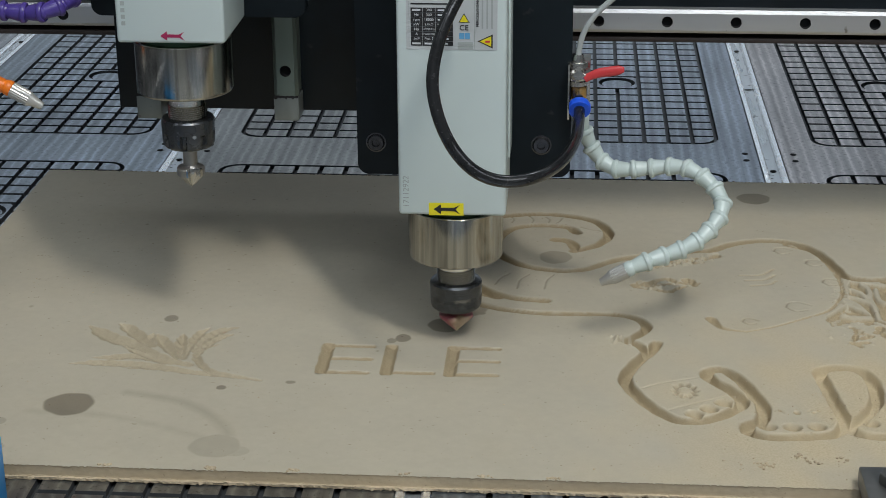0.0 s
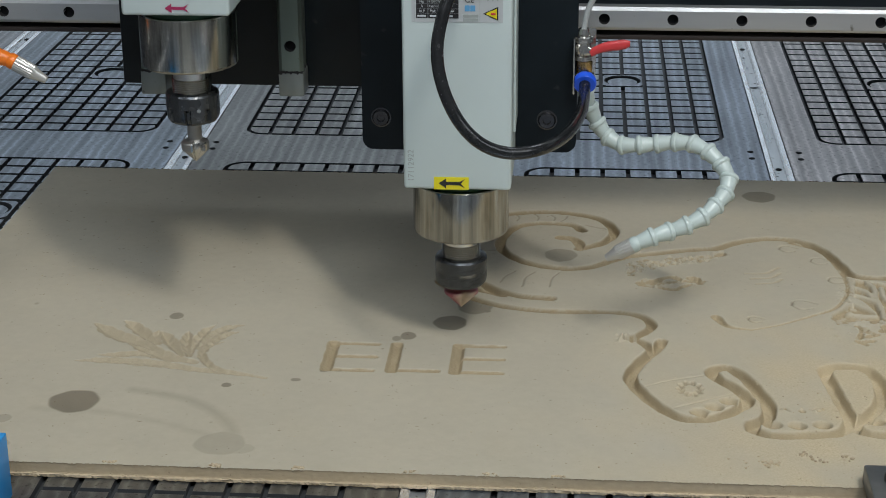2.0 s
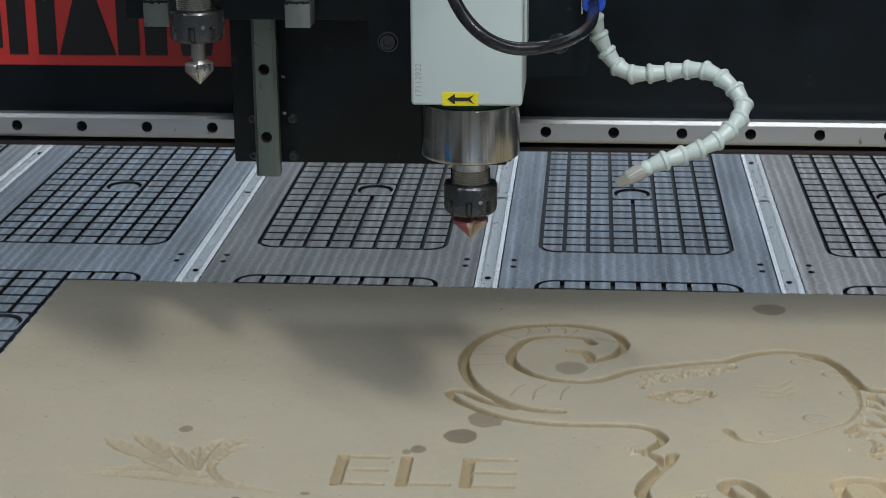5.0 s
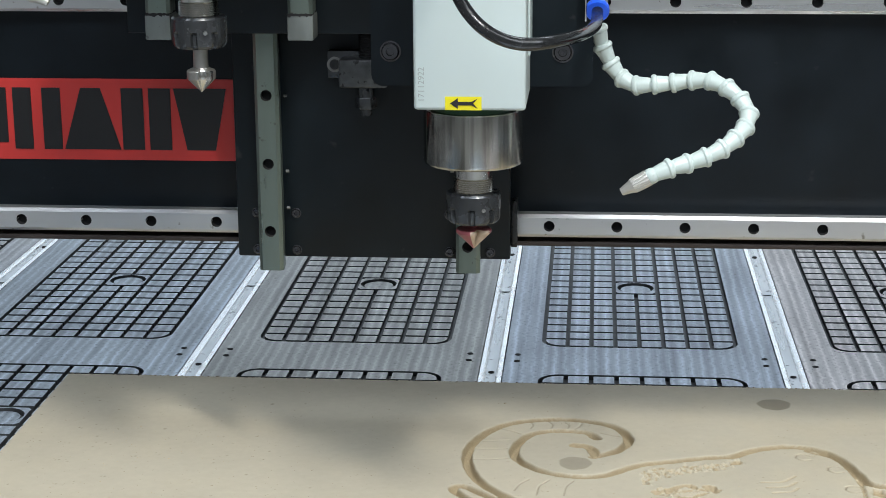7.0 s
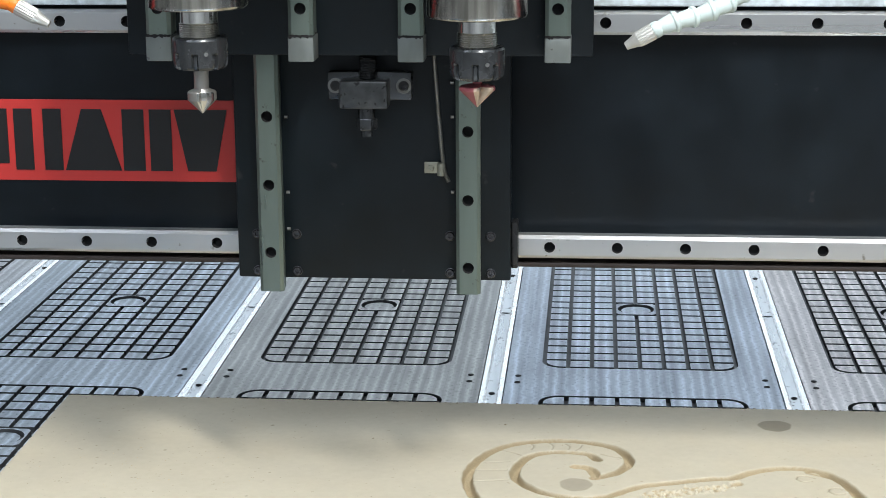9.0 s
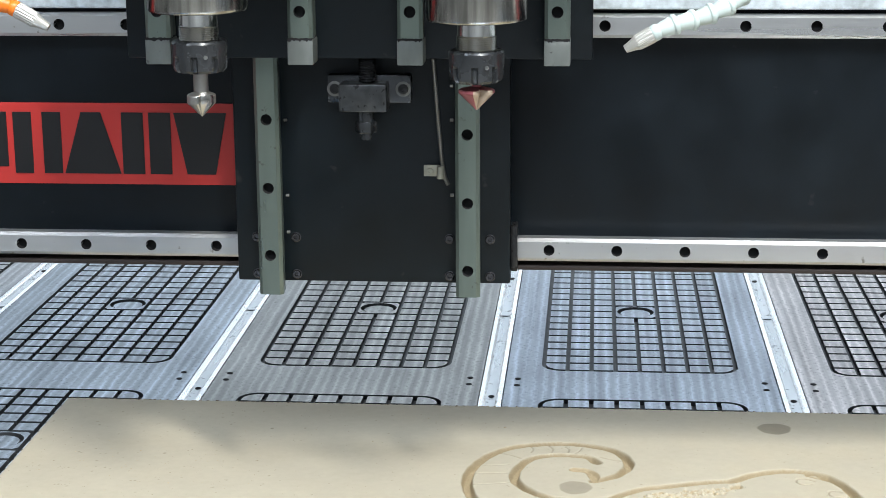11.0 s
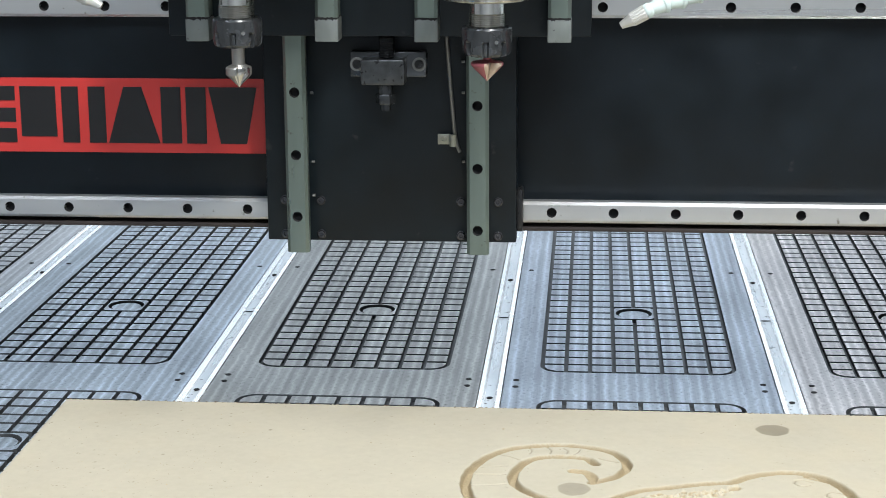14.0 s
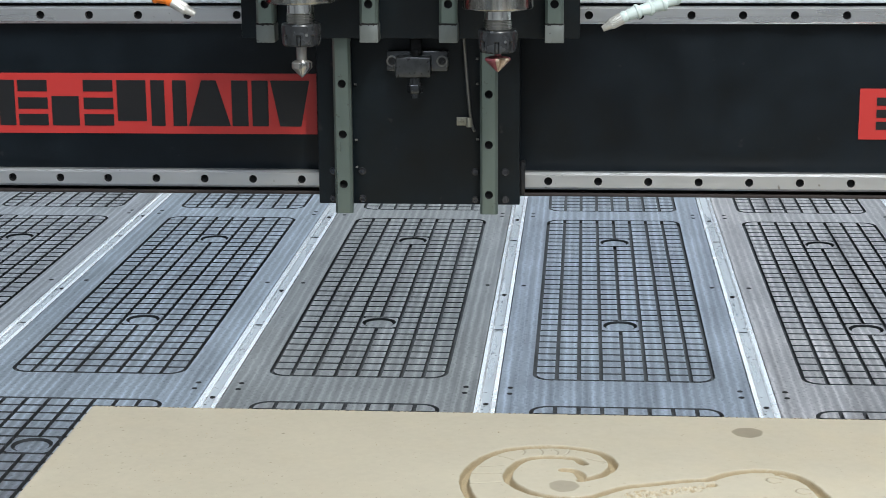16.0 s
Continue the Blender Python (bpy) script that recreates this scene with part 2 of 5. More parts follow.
NOZZLE = material("nickel_nozzle", (0.60, 0.59, 0.55), 0.36, 0.6, 0.1, 80, 0.1)
PURPLE = material("purple_plastic", (0.07, 0.045, 0.25), 0.35, 0, 0.06, 60)
ORANGE = material("orange_plastic", (0.85, 0.20, 0.015), 0.38, 0, 0.05, 60)
HOSE = material("black_hose", (0.016, 0.017, 0.018), 0.2, 0, 0.3, 200, 0.25, 0.05, (0.10, 0.10, 0.11), (1, 1, 1), 0.08)
CLEARHOSE = material("milky_hose", (0.40, 0.43, 0.43), 0.25, 0, 0.06, 90)
BRASS = material("brass", (0.62, 0.42, 0.18), 0.26, 1.0, 0.1, 80, 0.05)
NICKEL = material("nickel_plate", (0.66, 0.65, 0.62), 0.22, 1.0, 0.08, 60)
LEVER = material("red_lever", (0.60, 0.05, 0.055), 0.35, 0, 0.04)
BLUERING = material("blue_ring", (0.012, 0.10, 0.75), 0.3, 0, 0.04)
BLUEBOX = material("blue_card", (0.02, 0.33, 0.80), 0.4, 0, 0.03)
WHITECARD = material("white_card", (0.78, 0.80, 0.82), 0.5, 0, 0.03)
CLAMP = material("dull_steel", (0.22, 0.22, 0.21), 0.42, 0.8, 0.2, 60, 0.2)
STOP = material("worn_grey_steel", (0.20, 0.22, 0.213), 0.42, 0.55, 0.25, 70, 0.2, 0.04, (0.10, 0.10, 0.10), (1, 1, 0.3), 0.1)
CLIPMAT = material("dull_zinc", (0.36, 0.355, 0.29), 0.4, 0.6, 0.15, 60, 0.1)
# lighter steel, with reflection streaks painted in as on the nose
NECK = material("bright_steel", (0.66, 0.65, 0.62), 0.16, 1.0, 0.55, 190, 0.1, 0, None, (1, 1, 0.03), 0.06)
OILY = material("oily_steel", (0.10, 0.104, 0.106), 0.3, 0.75, 0.5, 90, 0.4, 0.10, (0.025, 0.025, 0.025))
HAMMER = material("grey_hammered_paint", (0.62, 0.70, 0.75), 0.4, 0.1, 0.3, 160, 0.5)
WALLPAINT = material("hall_wall_paint", (0.46, 0.48, 0.50), 0.8, 0, 0.05, 3)
CONCRETE = material("hall_floor", (0.28, 0.28, 0.27), 0.6, 0, 0.15, 4, 0.1)
CEILING = material("hall_ceiling", (0.40, 0.41, 0.42), 0.85, 0, 0.04, 3)

# ---- building helpers ----


def box(bm, x0, x1, y0, y1, z0, z1, bevel=0.0, seg=2):
    made = bmesh.ops.create_cube(bm, size=1)["verts"]
    for q in made:
        q.co = Vector(((x0 + x1) / 2 + q.co.x * (x1 - x0), (y0 + y1) / 2 + q.co.y * (y1 - y0), (z0 + z1) / 2 + q.co.z * (z1 - z0)))
    if bevel:
        edges = list({e for q in made for e in q.link_edges})
        bmesh.ops.bevel(bm, geom=edges, offset=bevel, segments=seg, affect="EDGES", profile=0.5)
    return bm


def turned(bm, profile, seg=40, m=None):
    """A body of revolution about z: (radius, height) from bottom to top, closed at both ends."""
    rings = []
    for r, z in profile:
        ring = []
        for i in range(seg):
            a = 2 * math.pi * i / seg
            p = Vector((r * math.cos(a), r * math.sin(a), z))
            ring.append(bm.verts.new(m @ p if m else p))
        rings.append(ring)
    for a, b in zip(rings, rings[1:]):
        for i in range(seg):
            bm.faces.new((a[i], a[(i + 1) % seg], b[(i + 1) % seg], b[i]))
    bm.faces.new(rings[0][::-1])
    bm.faces.new(rings[-1])
    return bm


def taper(bm, points, radii, flat=1.0, seg=14, step=0.0015):
    """A rounded bar along a curve whose radius changes from end to end; flat: its depth against its height."""
    path = glide(points, step)
    n, rings = len(path), []
    for i, q in enumerate(path):
        s = i / (n - 1) * (len(radii) - 1)
        k = min(int(s), len(radii) - 2)
        r = radii[k] + (radii[k + 1] - radii[k]) * (s - k)
        way = (path[min(i + 1, n - 1)] - path[max(i - 1, 0)]).normalized()
        side = way.cross(Vector((0, 1, 0))).normalized()
        rings.append([bm.verts.new(q + r * (math.cos(2 * math.pi * j / seg) * side + flat * math.sin(2 * math.pi * j / seg) * Vector((0, 1, 0)))) for j in range(seg)])
    for a, b in zip(rings, rings[1:]):
        for j in range(seg):
            bm.faces.new((a[j], a[(j + 1) % seg], b[(j + 1) % seg], b[j]))
    bm.faces.new(rings[0][::-1])
    bm.faces.new(rings[-1])
    return bm


def along(p, q):
    """The pose that sets z along the way from p to q, at p."""
    p, q = Vector(p), Vector(q)
    return Matrix.Translation(p) @ (q - p).to_track_quat("Z", "Y").to_matrix().to_4x4()


def rod(bm, p, q, r, r2=None, seg=20):
    d = (Vector(q) - Vector(p)).length
    return turned(bm, [(r, 0), (r if r2 is None else r2, d)], seg, along(p, q))


def glide(points, step):
    """Points every step along a smooth curve through the given ones."""
    pts = [Vector(p) for p in points]
    pts = [2 * pts[0] - pts[1]] + pts + [2 * pts[-1] - pts[-2]]
    out = []
    for i in range(1, len(pts) - 2):
        a, b, c, d = pts[i - 1:i + 3]
        n = max(2, int((c - b).length / step))
        for k in range(n):
            t = k / n
            out.append(0.5 * (2 * b + (c - a) * t + (2 * a - 5 * b + 4 * c - d) * t * t + (3 * b - 3 * c + d - a) * t ** 3))
    out.append(pts[-2])
    return out


def tube(bm, points, r, seg=14, step=0.004):
    path = glide(points, step)
    up, rings = Vector((0.3, -1, 0.2)).normalized(), []
    for i, p in enumerate(path):
        way = (path[min(i + 1, len(path) - 1)] - path[max(i - 1, 0)]).normalized()
        side = way.cross(up).normalized()
        nrm = side.cross(way)
        rings.append([bm.verts.new(p + r * (math.cos(2 * math.pi * k / seg) * side + math.sin(2 * math.pi * k / seg) * nrm)) for k in range(seg)])
    for a, b in zip(rings, rings[1:]):
        for k in range(seg):
            bm.faces.new((a[k], a[(k + 1) % seg], b[(k + 1) % seg], b[k]))
    bm.faces.new(rings[0][::-1])
    bm.faces.new(rings[-1])
    return bm


def holed(bm, c, u, v, hu, hv, r, deep, seg=24):
    """A face about c, spanned by u and v, with a round blind hole in it."""
    c, u, v = Vector(c), Vector(u), Vector(v)
    w = u.cross(v)
    outer, rim, low = [], [], []
    for i in range(seg):
        a = 2 * math.pi * (i + 0.5) / seg
        x, y = math.cos(a), math.sin(a)
        k = 1 / max(abs(x), abs(y))
        outer.append(bm.verts.new(c + u * x * k * hu + v * y * k * hv))
        rim.append(bm.verts.new(c + u * x * r + v * y * r))
        low.append(bm.verts.new(c + u * x * r + v * y * r - w * deep))
    corners = {}
    for sx, sy in ((1, 1), (-1, 1), (-1, -1), (1, -1)):
        corners[sx, sy] = bm.verts.new(c + u * sx * hu + v * sy * hv)
    for i in range(seg):
        j = (i + 1) % seg
        bm.faces.new((outer[i], outer[j], rim[j], rim[i]))
        bm.faces.new((rim[i], rim[j], low[j], low[i]))
        ai, aj = 2 * math.pi * (i + 0.5) / seg, 2 * math.pi * (i + 1.5) / seg
        for sx, sy in corners:
            b = math.atan2(sy, sx) % (2 * math.pi)
            if ai < b < aj:
                bm.faces.new((outer[i], corners[sx, sy], outer[j]))
    bm.faces.new(low)
    return bm


def extrude_section(bm, section, x0, x1, skip=()):
    """A section in (y, z) drawn out along x; skip: numbers of the sides left out."""
    a = [bm.verts.new((x0, y, z)) for y, z in section]
    b = [bm.verts.new((x1, y, z)) for y, z in section]
    n = len(section)
    for i in range(n):
        if i not in skip:
            bm.faces.new((a[i], a[(i + 1) % n], b[(i + 1) % n], b[i]))
    bm.faces.new(a[::-1])
    bm.faces.new(b)
    return bm


def thing(name, at, label, category, group="", kind=""):
    ob = new(name)
    ob.empty_display_size = 0.02
    ob.location = at
    return tagged(ob, label, category, group, kind)


def base_of(ob):
    at = Vector(ob.location)
    while ob.parent:
        ob = ob.parent
        at = at + Vector(ob.location)
    return at


def finish(name, bm, mat, smooth=35):
    bmesh.ops.recalc_face_normals(bm, faces=bm.faces)
    me = bpy.data.meshes.new(name)
    bm.to_mesh(me)
    bm.free()
    me.materials.append(mat)
    if smooth:
        me.shade_smooth()
        me.set_sharp_from_angle(angle=radians(smooth))
    return me


def part(name, bm, mat, parent, label="", smooth=35):
    """Links a bmesh, drawn in the world's space, as one mesh under a thing or a part."""
    me = finish(name, bm, mat, smooth)
    if parent:
        me.transform(Matrix.Translation(-base_of(parent)))
    ob = new(name, me)
    ob.parent = parent
    return tagged(ob, label)


def lettering(name, text, size, m, mat, parent, deep=0.00015):
    """Words as a thin mesh, at the pose m in the world's space."""
    cu = bpy.data.curves.new(name, "FONT")
    cu.body, cu.size, cu.extrude, cu.align_x, cu.align_y = text, size, deep, "CENTER", "CENTER"
    tmp = bpy.data.objects.new(name, cu)
    scene.collection.objects.link(tmp)
    bpy.context.view_layer.update()
    me = bpy.data.meshes.new_from_object(tmp.evaluated_get(bpy.context.evaluated_depsgraph_get()))
    bpy.data.objects.remove(tmp)
    me.materials.clear()
    me.materials.append(mat)
    me.transform(Matrix.Translation(-base_of(parent)) @ m)
    ob = new(name, me)
    ob.parent = parent
    return ob


# ---- hall around the machine, out of view, added for light and reflections ----
bm = bmesh.new()
box(bm, -6, 7, -6.2, 6.2, -0.95, -0.85)
tagged(part("floor", bm, CONCRETE, None), "grey concrete workshop floor", "floor", kind="structure")
bm = bmesh.new()
box(bm, -6, 7, -6.2, 6.2, 4.6, 4.7)
tagged(part("ceiling", bm, CEILING, None), "pale grey workshop ceiling", "ceiling", kind="structure")
for nm, b in (("wall_west", (-6.2, -6, -6.2, 6.2)), ("wall_east", (7, 7.2, -6.2, 6.2)), ("wall_south", (-6.2, 7.2, -6.4, -6.2)), ("wall_north", (-6.2, 7.2, 6.2, 6.4))):
    bm = bmesh.new()
    box(bm, b[0], b[1], b[2], b[3], -0.85, 4.6)
    tagged(part(nm, bm, WALLPAINT, None), "plain light workshop wall", "wall", kind="structure")

# a long window assumed out of view on the north wall, behind the machine
GLASS = material("window_glass", (0.75, 0.82, 0.88), 0.05, 0.0, 0.02)
window = thing("window_1", (0.6, 6.16, 0.9), "long workshop window with white frame, out of view", "window", kind="structure")
for k in range(6):
    x = -2.9 + 7.0 * k / 5
    bm = bmesh.new()
    box(bm, x - 0.04, x + 0.04, 6.14, 6.199, 0.86, 3.14, 0.004)
    part("mullion", bm, WHITECARD, window)
    if k < 5:
        bm = bmesh.new()
        box(bm, x + 0.041, x + 1.359, 6.18, 6.19, 0.901, 3.099)
        part("pane", bm, GLASS, window)
        for z0, z1 in ((0.82, 0.90), (3.10, 3.18)):
            bm = bmesh.new()
            box(bm, x + 0.041, x + 1.359, 6.14, 6.199, z0, z1, 0.004)
            part("window_frame", bm, WHITECARD, window)

# ---- vacuum bed ----
PITCH, SLOT_X = 0.325, 0.5064
CELL = PITCH / 12
HALF = PITCH / 2 - 0.0135
ZONES = [-0.0575 - 33 * CELL, 0.0446, 1.012]
GX, GY, DEEP = 0.0050, 0.0052, 0.0055


def bed_panel_mesh():
    """One bed plate, centred on x = 0: three fields of milled lands with channels between them and round ports."""
    quads = []

    def flat(x0, x1, y0, y1, z=0.0):
        quads.append(((x0, y0, z), (x1, y0, z), (x1, y1, z), (x0, y1, z)))

    def land(x0, x1, y0, y1):
        flat(x0, x1, y0, y1)
        for (ax, ay), (bx, by) in (((x0, y0), (x1, y0)), ((x1, y0), (x1, y1)), ((x1, y1), (x0, y1)), ((x0, y1), (x0, y0))):
            quads.append(((ax, ay, -DEEP), (bx, by, -DEEP), (bx, by, 0), (ax, ay, 0)))

    def fan(tip, arc, wall):
        for p, q in zip(arc, arc[1:]):
            quads.append(((*tip, 0), (*p, 0), (*q, 0)))
            if wall:
                quads.append(((*p, -DEEP), (*q, -DEEP), (*q, 0), (*p, 0)))

    x0, x1 = -4 * CELL, 4 * CELL
    ys = -1.30
    for zy in ZONES:
        y0, y1 = zy, zy + 33 * CELL
        flat(-HALF, HALF, ys, y0 - GX / 2)
        for s in (-1, 1):
            a, b = sorted((s * HALF, s * (x1 + GX / 2)))
            flat(a, b, y0 - GX / 2, y1 + GX / 2)
        for s in (-1, 1):
            xa = s * (x1 + GX / 2)
            quads.append(((xa, y0, -DEEP), (xa, y1, -DEEP), (xa, y1, 0), (xa, y0, 0)))
        for yy in (y0 - GX / 2, y1 + GX / 2):
            quads.append(((x0, yy, -DEEP), (x1, yy, -DEEP), (x1, yy, 0), (x0, yy, 0)))
        ports = (9, 27)
        for i in range(8):
            for j in range(33):
                if i in (3, 4) and any(j in (p - 1, p) for p in ports):
                    continue
                a, b = x0 + i * CELL + GX / 2, x0 + (i + 1) * CELL - GX / 2
                c, d = y0 + j * CELL + GY / 2, y0 + (j + 1) * CELL - GY / 2
                sx = -1 if i == 0 else 1 if i == 7 else 0
                sy = -1 if j == 0 else 1 if j == 32 else 0
                if sx and sy:
                    r = 0.018
                    cx, cy = (b if sx < 0 else a), (d if sy < 0 else c)
                    ex, ey = (a if sx < 0 else b), (c if sy < 0 else d)
                    px, py = ex - sx * r, ey - sy * r
                    arc = [(px + sx * r * math.cos(k * math.pi / 16), py + sy * r * math.sin(k * math.pi / 16)) for k in range(9)]
                    fan((cx, cy), [(ex, cy)] + arc + [(cx, ey)], True)
                    r2 = r + GX
                    arc = [(px + sx * r2 * math.cos(k * math.pi / 16), py + sy * r2 * math.sin(k * math.pi / 16)) for k in range(9)]
                    fan((px + sx * r2, py + sy * r2), arc, True)
                else:
                    land(a, b, c, d)
        for p in ports:
            cy, hw, r, s_ = y0 + p * CELL, CELL - GY / 2, 0.0228, 0.0184
            ring = [(math.cos(2 * math.pi * (k + 0.5) / 32), math.sin(2 * math.pi * (k + 0.5) / 32)) for k in range(32)]
            for k in range(32):
                (ax, ay), (bx, by) = ring[k], ring[(k + 1) % 32]
                ka, kb = hw / max(abs(ax), abs(ay)), hw / max(abs(bx), abs(by))
                oa, ob_ = (ax * ka, cy + ay * ka), (bx * kb, cy + by * kb)
                quads.append(((*oa, 0), (*ob_, 0), (bx * r, cy + by * r, 0), (ax * r, cy + ay * r, 0)))
                quads.append(((ax * r, cy + ay * r, 0), (bx * r, cy + by * r, 0), (bx * r, cy + by * r, -0.006), (ax * r, cy + ay * r, -0.006)))
                quads.append(((0, cy, -0.0020), (ax * s_, cy + ay * s_, -0.0020), (bx * s_, cy + by * s_, -0.0020)))
                quads.append(((ax * s_, cy + ay * s_, -0.0020), (bx * s_, cy + by * s_, -0.0020), (bx * s_, cy + by * s_, -0.006), (ax * s_, cy + ay * s_, -0.006)))
                quads.append(((ax * s_, cy + ay * s_, -0.006), (bx * s_, cy + by * s_, -0.006), (bx * r, cy + by * r, -0.006), (ax * r, cy + ay * r, -0.006)))
                quads.append(((*oa, -DEEP), (*ob_, -DEEP), (*ob_, 0), (*oa, 0)))
        ys = y1 + GX / 2
    flat(-HALF, HALF, ys, 2.4)
    verts, faces, mats = [], [], []
    for q in quads:
        n = len(verts)
        verts.extend(q)
        faces.append(tuple(range(n, n + len(q))))
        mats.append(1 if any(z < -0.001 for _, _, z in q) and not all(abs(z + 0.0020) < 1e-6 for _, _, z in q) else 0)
    # channel floor, outer sides
    for zy in ZONES:
        # left open round the ports, which lie deeper
        lo = zy - GX
        for p in (9, 27, None):
            hi = zy + p * CELL - CELL * 0.9 if p else zy + 33 * CELL + GX
            k = len(verts)
            verts.extend(((x0 - GX, lo, -DEEP), (x1 + GX, lo, -DEEP), (x1 + GX, hi, -DEEP), (x0 - GX, hi, -DEEP)))
            faces.append((k, k + 1, k + 2, k + 3))
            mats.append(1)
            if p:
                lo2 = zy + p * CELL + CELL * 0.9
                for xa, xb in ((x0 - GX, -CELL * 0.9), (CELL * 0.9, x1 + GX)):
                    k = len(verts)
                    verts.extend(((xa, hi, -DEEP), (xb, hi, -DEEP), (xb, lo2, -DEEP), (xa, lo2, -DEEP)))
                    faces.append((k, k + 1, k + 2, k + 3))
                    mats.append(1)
                lo = lo2
    for s in (-1, 1):
        k = len(verts)
        verts.extend(((s * HALF, -1.3, 0), (s * HALF, 2.4, 0), (s * HALF, 2.4, -0.03), (s * HALF, -1.3, -0.03)))
        faces.append((k, k + 1, k + 2, k + 3))
        mats.append(0)
    k = len(verts)
    verts.extend(((-HALF, -1.3, 0), (HALF, -1.3, 0), (HALF, -1.3, -0.03), (-HALF, -1.3, -0.03)))
    faces.append((k, k + 1, k + 2, k + 3))
    mats.append(0)
    k = len(verts)
    verts.extend(((-HALF, -1.3, -0.03), (HALF, -1.3, -0.03), (HALF, 2.4, -0.03), (-HALF, 2.4, -0.03)))
    faces.append((k, k + 1, k + 2, k + 3))
    mats.append(0)
    me = bpy.data.meshes.new("bed_panel")
    me.from_pydata(verts, [], faces)
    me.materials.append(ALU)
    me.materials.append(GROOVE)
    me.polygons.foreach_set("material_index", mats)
    me.update()
    return me


bed = thing("vacuum_table", (0.67, 0.5, -0.85), "milled aluminium vacuum table with gridded fields and clamping slots", "machine table")
panel_mesh = bed_panel_mesh()
PANELS = range(-4, 5)
# a base colour for each plate in turn: bluish, pinkish, plain, steel blue, dull warm
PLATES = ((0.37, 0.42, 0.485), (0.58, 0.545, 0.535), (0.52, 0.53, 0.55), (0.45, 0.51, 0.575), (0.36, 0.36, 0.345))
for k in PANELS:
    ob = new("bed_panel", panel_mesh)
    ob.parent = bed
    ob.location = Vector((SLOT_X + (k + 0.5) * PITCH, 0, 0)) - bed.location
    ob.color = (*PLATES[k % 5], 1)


def slot_mesh():
    """A clamping slot: two bright shoulders with a narrow open channel between them."""
    bm = bmesh.new()
    w = 0.0135
    sec = [(-w, -0.0030), (-w, -0.03), (w, -0.03), (w, -0.0030), (0.0122, 0.0004), (0.0076, 0.0008), (0.0058, -0.0006), (0.0054, -0.0030), (0.0012, -0.0034),
           (-0.0012, -0.0035), (-0.0054, -0.0030), (-0.0058, -0.0006), (-0.0076, 0.0008), (-0.0122, 0.0004)]
    a = [bm.verts.new((x, -1.3, z)) for x, z in sec]
    b = [bm.verts.new((x, 2.4, z)) for x, z in sec]
    for i in range(len(sec)):
        j = (i + 1) % len(sec)
        bm.faces.new((a[i], a[j], b[j], b[i]))
    bm.faces.new(a)
    bm.faces.new(b[::-1])
    me = finish("slot_profile", bm, SLOT, 25)
    me.materials.append(CHANNEL)
    for p in me.polygons:
        if abs(p.center.x) < 0.0055 or p.center.z < -0.002 or abs(p.center.x) > 0.0131:
            p.material_index = 1
    return me


sm = slot_mesh()
for k in range(-4, 6):
    ob = new("slot_profile", sm)
    ob.parent = bed
    ob.location = Vector((SLOT_X + k * PITCH, 0, 0)) - bed.location
# flush black discs stand in for the dark inside of holes
bm = bmesh.new()
turned(bm, [(0.0034, -0.0020), (0.0034, 0.0002), (0.0030, 0.00025), (0.0002, 0.0001)], 14)
screw = finish("screw_hole", bm, HOLE, 0)
for k in range(-3, 5):
    for s in (-1, 1):
        for y in (-0.0125, 0.0105, 0.4955, 0.986, 0.963, -0.46):
            ob = new("screw_hole", screw)
            ob.parent = bed
            ob.location = Vector((SLOT_X + k * PITCH + s * 0.0265, y, 0.0002)) - bed.location
# sunk screws and the butt joints of the strips in the slot channels
bm = bmesh.new()
turned(bm, [(0.0034, -0.0010), (0.0034, 0.0006), (0.0030, 0.0007), (0.0004, 0.0002)], 14)
sunk = finish("sunk_screw", bm, HOLE, 0)
bm = bmesh.new()
box(bm, -0.0053, 0.0053, -0.0011, 0.0011, -0.0010, 0.0006)
joint = finish("strip_joint", bm, GROOVE, 0)
for k in range(-3, 5):
    for nm, me, y in (("sunk_screw", sunk, -0.0395), ("sunk_screw", sunk, 0.458), ("sunk_screw", sunk, 0.955), ("strip_joint", joint, 0.275), ("strip_joint", joint, 0.80)):
        ob = new(nm, me)
        ob.parent = bed
        ob.location = Vector((SLOT_X + k * PITCH, y + 0.004 * ((k * 7) % 3 - 1), -0.0032)) - bed.location
bm = bmesh.new()
box(bm, -1.08, 2.43, -1.28, 2.38, -0.16, -0.031, 0.004)
part("table_frame", bm, BLACKSTEEL, bed)
for x in (-0.7, 0.67, 2.0):
    for y in (-1.1, 2.2):
        bm = bmesh.new()
        box(bm, x - 0.06, x + 0.06, y - 0.06, y + 0.06, -0.85, -0.16, 0.006)
        part("table_leg", bm, BLACKSTEEL, bed)

# ---- carved board ----
TOP = 0.012
BX0, BX1, BY0, BY1 = 0.0605, 1.22, -0.7715, -0.1205
STEP, WIDE_X = 0.0008, 0.935
xs = np.concatenate([np.arange(BX0, WIDE_X, STEP), np.linspace(WIDE_X, BX1, 80)])
ys = np.linspace(BY0, BY1, int((BY1 - BY0) / STEP) + 1)
NX, NY = len(xs), len(ys)
height = np.zeros((NY, NX))
cut = np.zeros((NY, NX))
stain_shade = np.zeros((NY, NX))
rng = np.random.default_rng(5)


def patch(x, y, r):
    i0, i1 = np.searchsorted(xs, (x - r, x + r))
    j0, j1 = np.searchsorted(ys, (y - r, y + r))
    if i0 >= i1 or j0 >= j1:
        return None
    gx, gy = np.meshgrid(xs[i0:i1] - x, ys[j0:j1] - y)
    return slice(j0, j1), slice(i0, i1), gx, gy


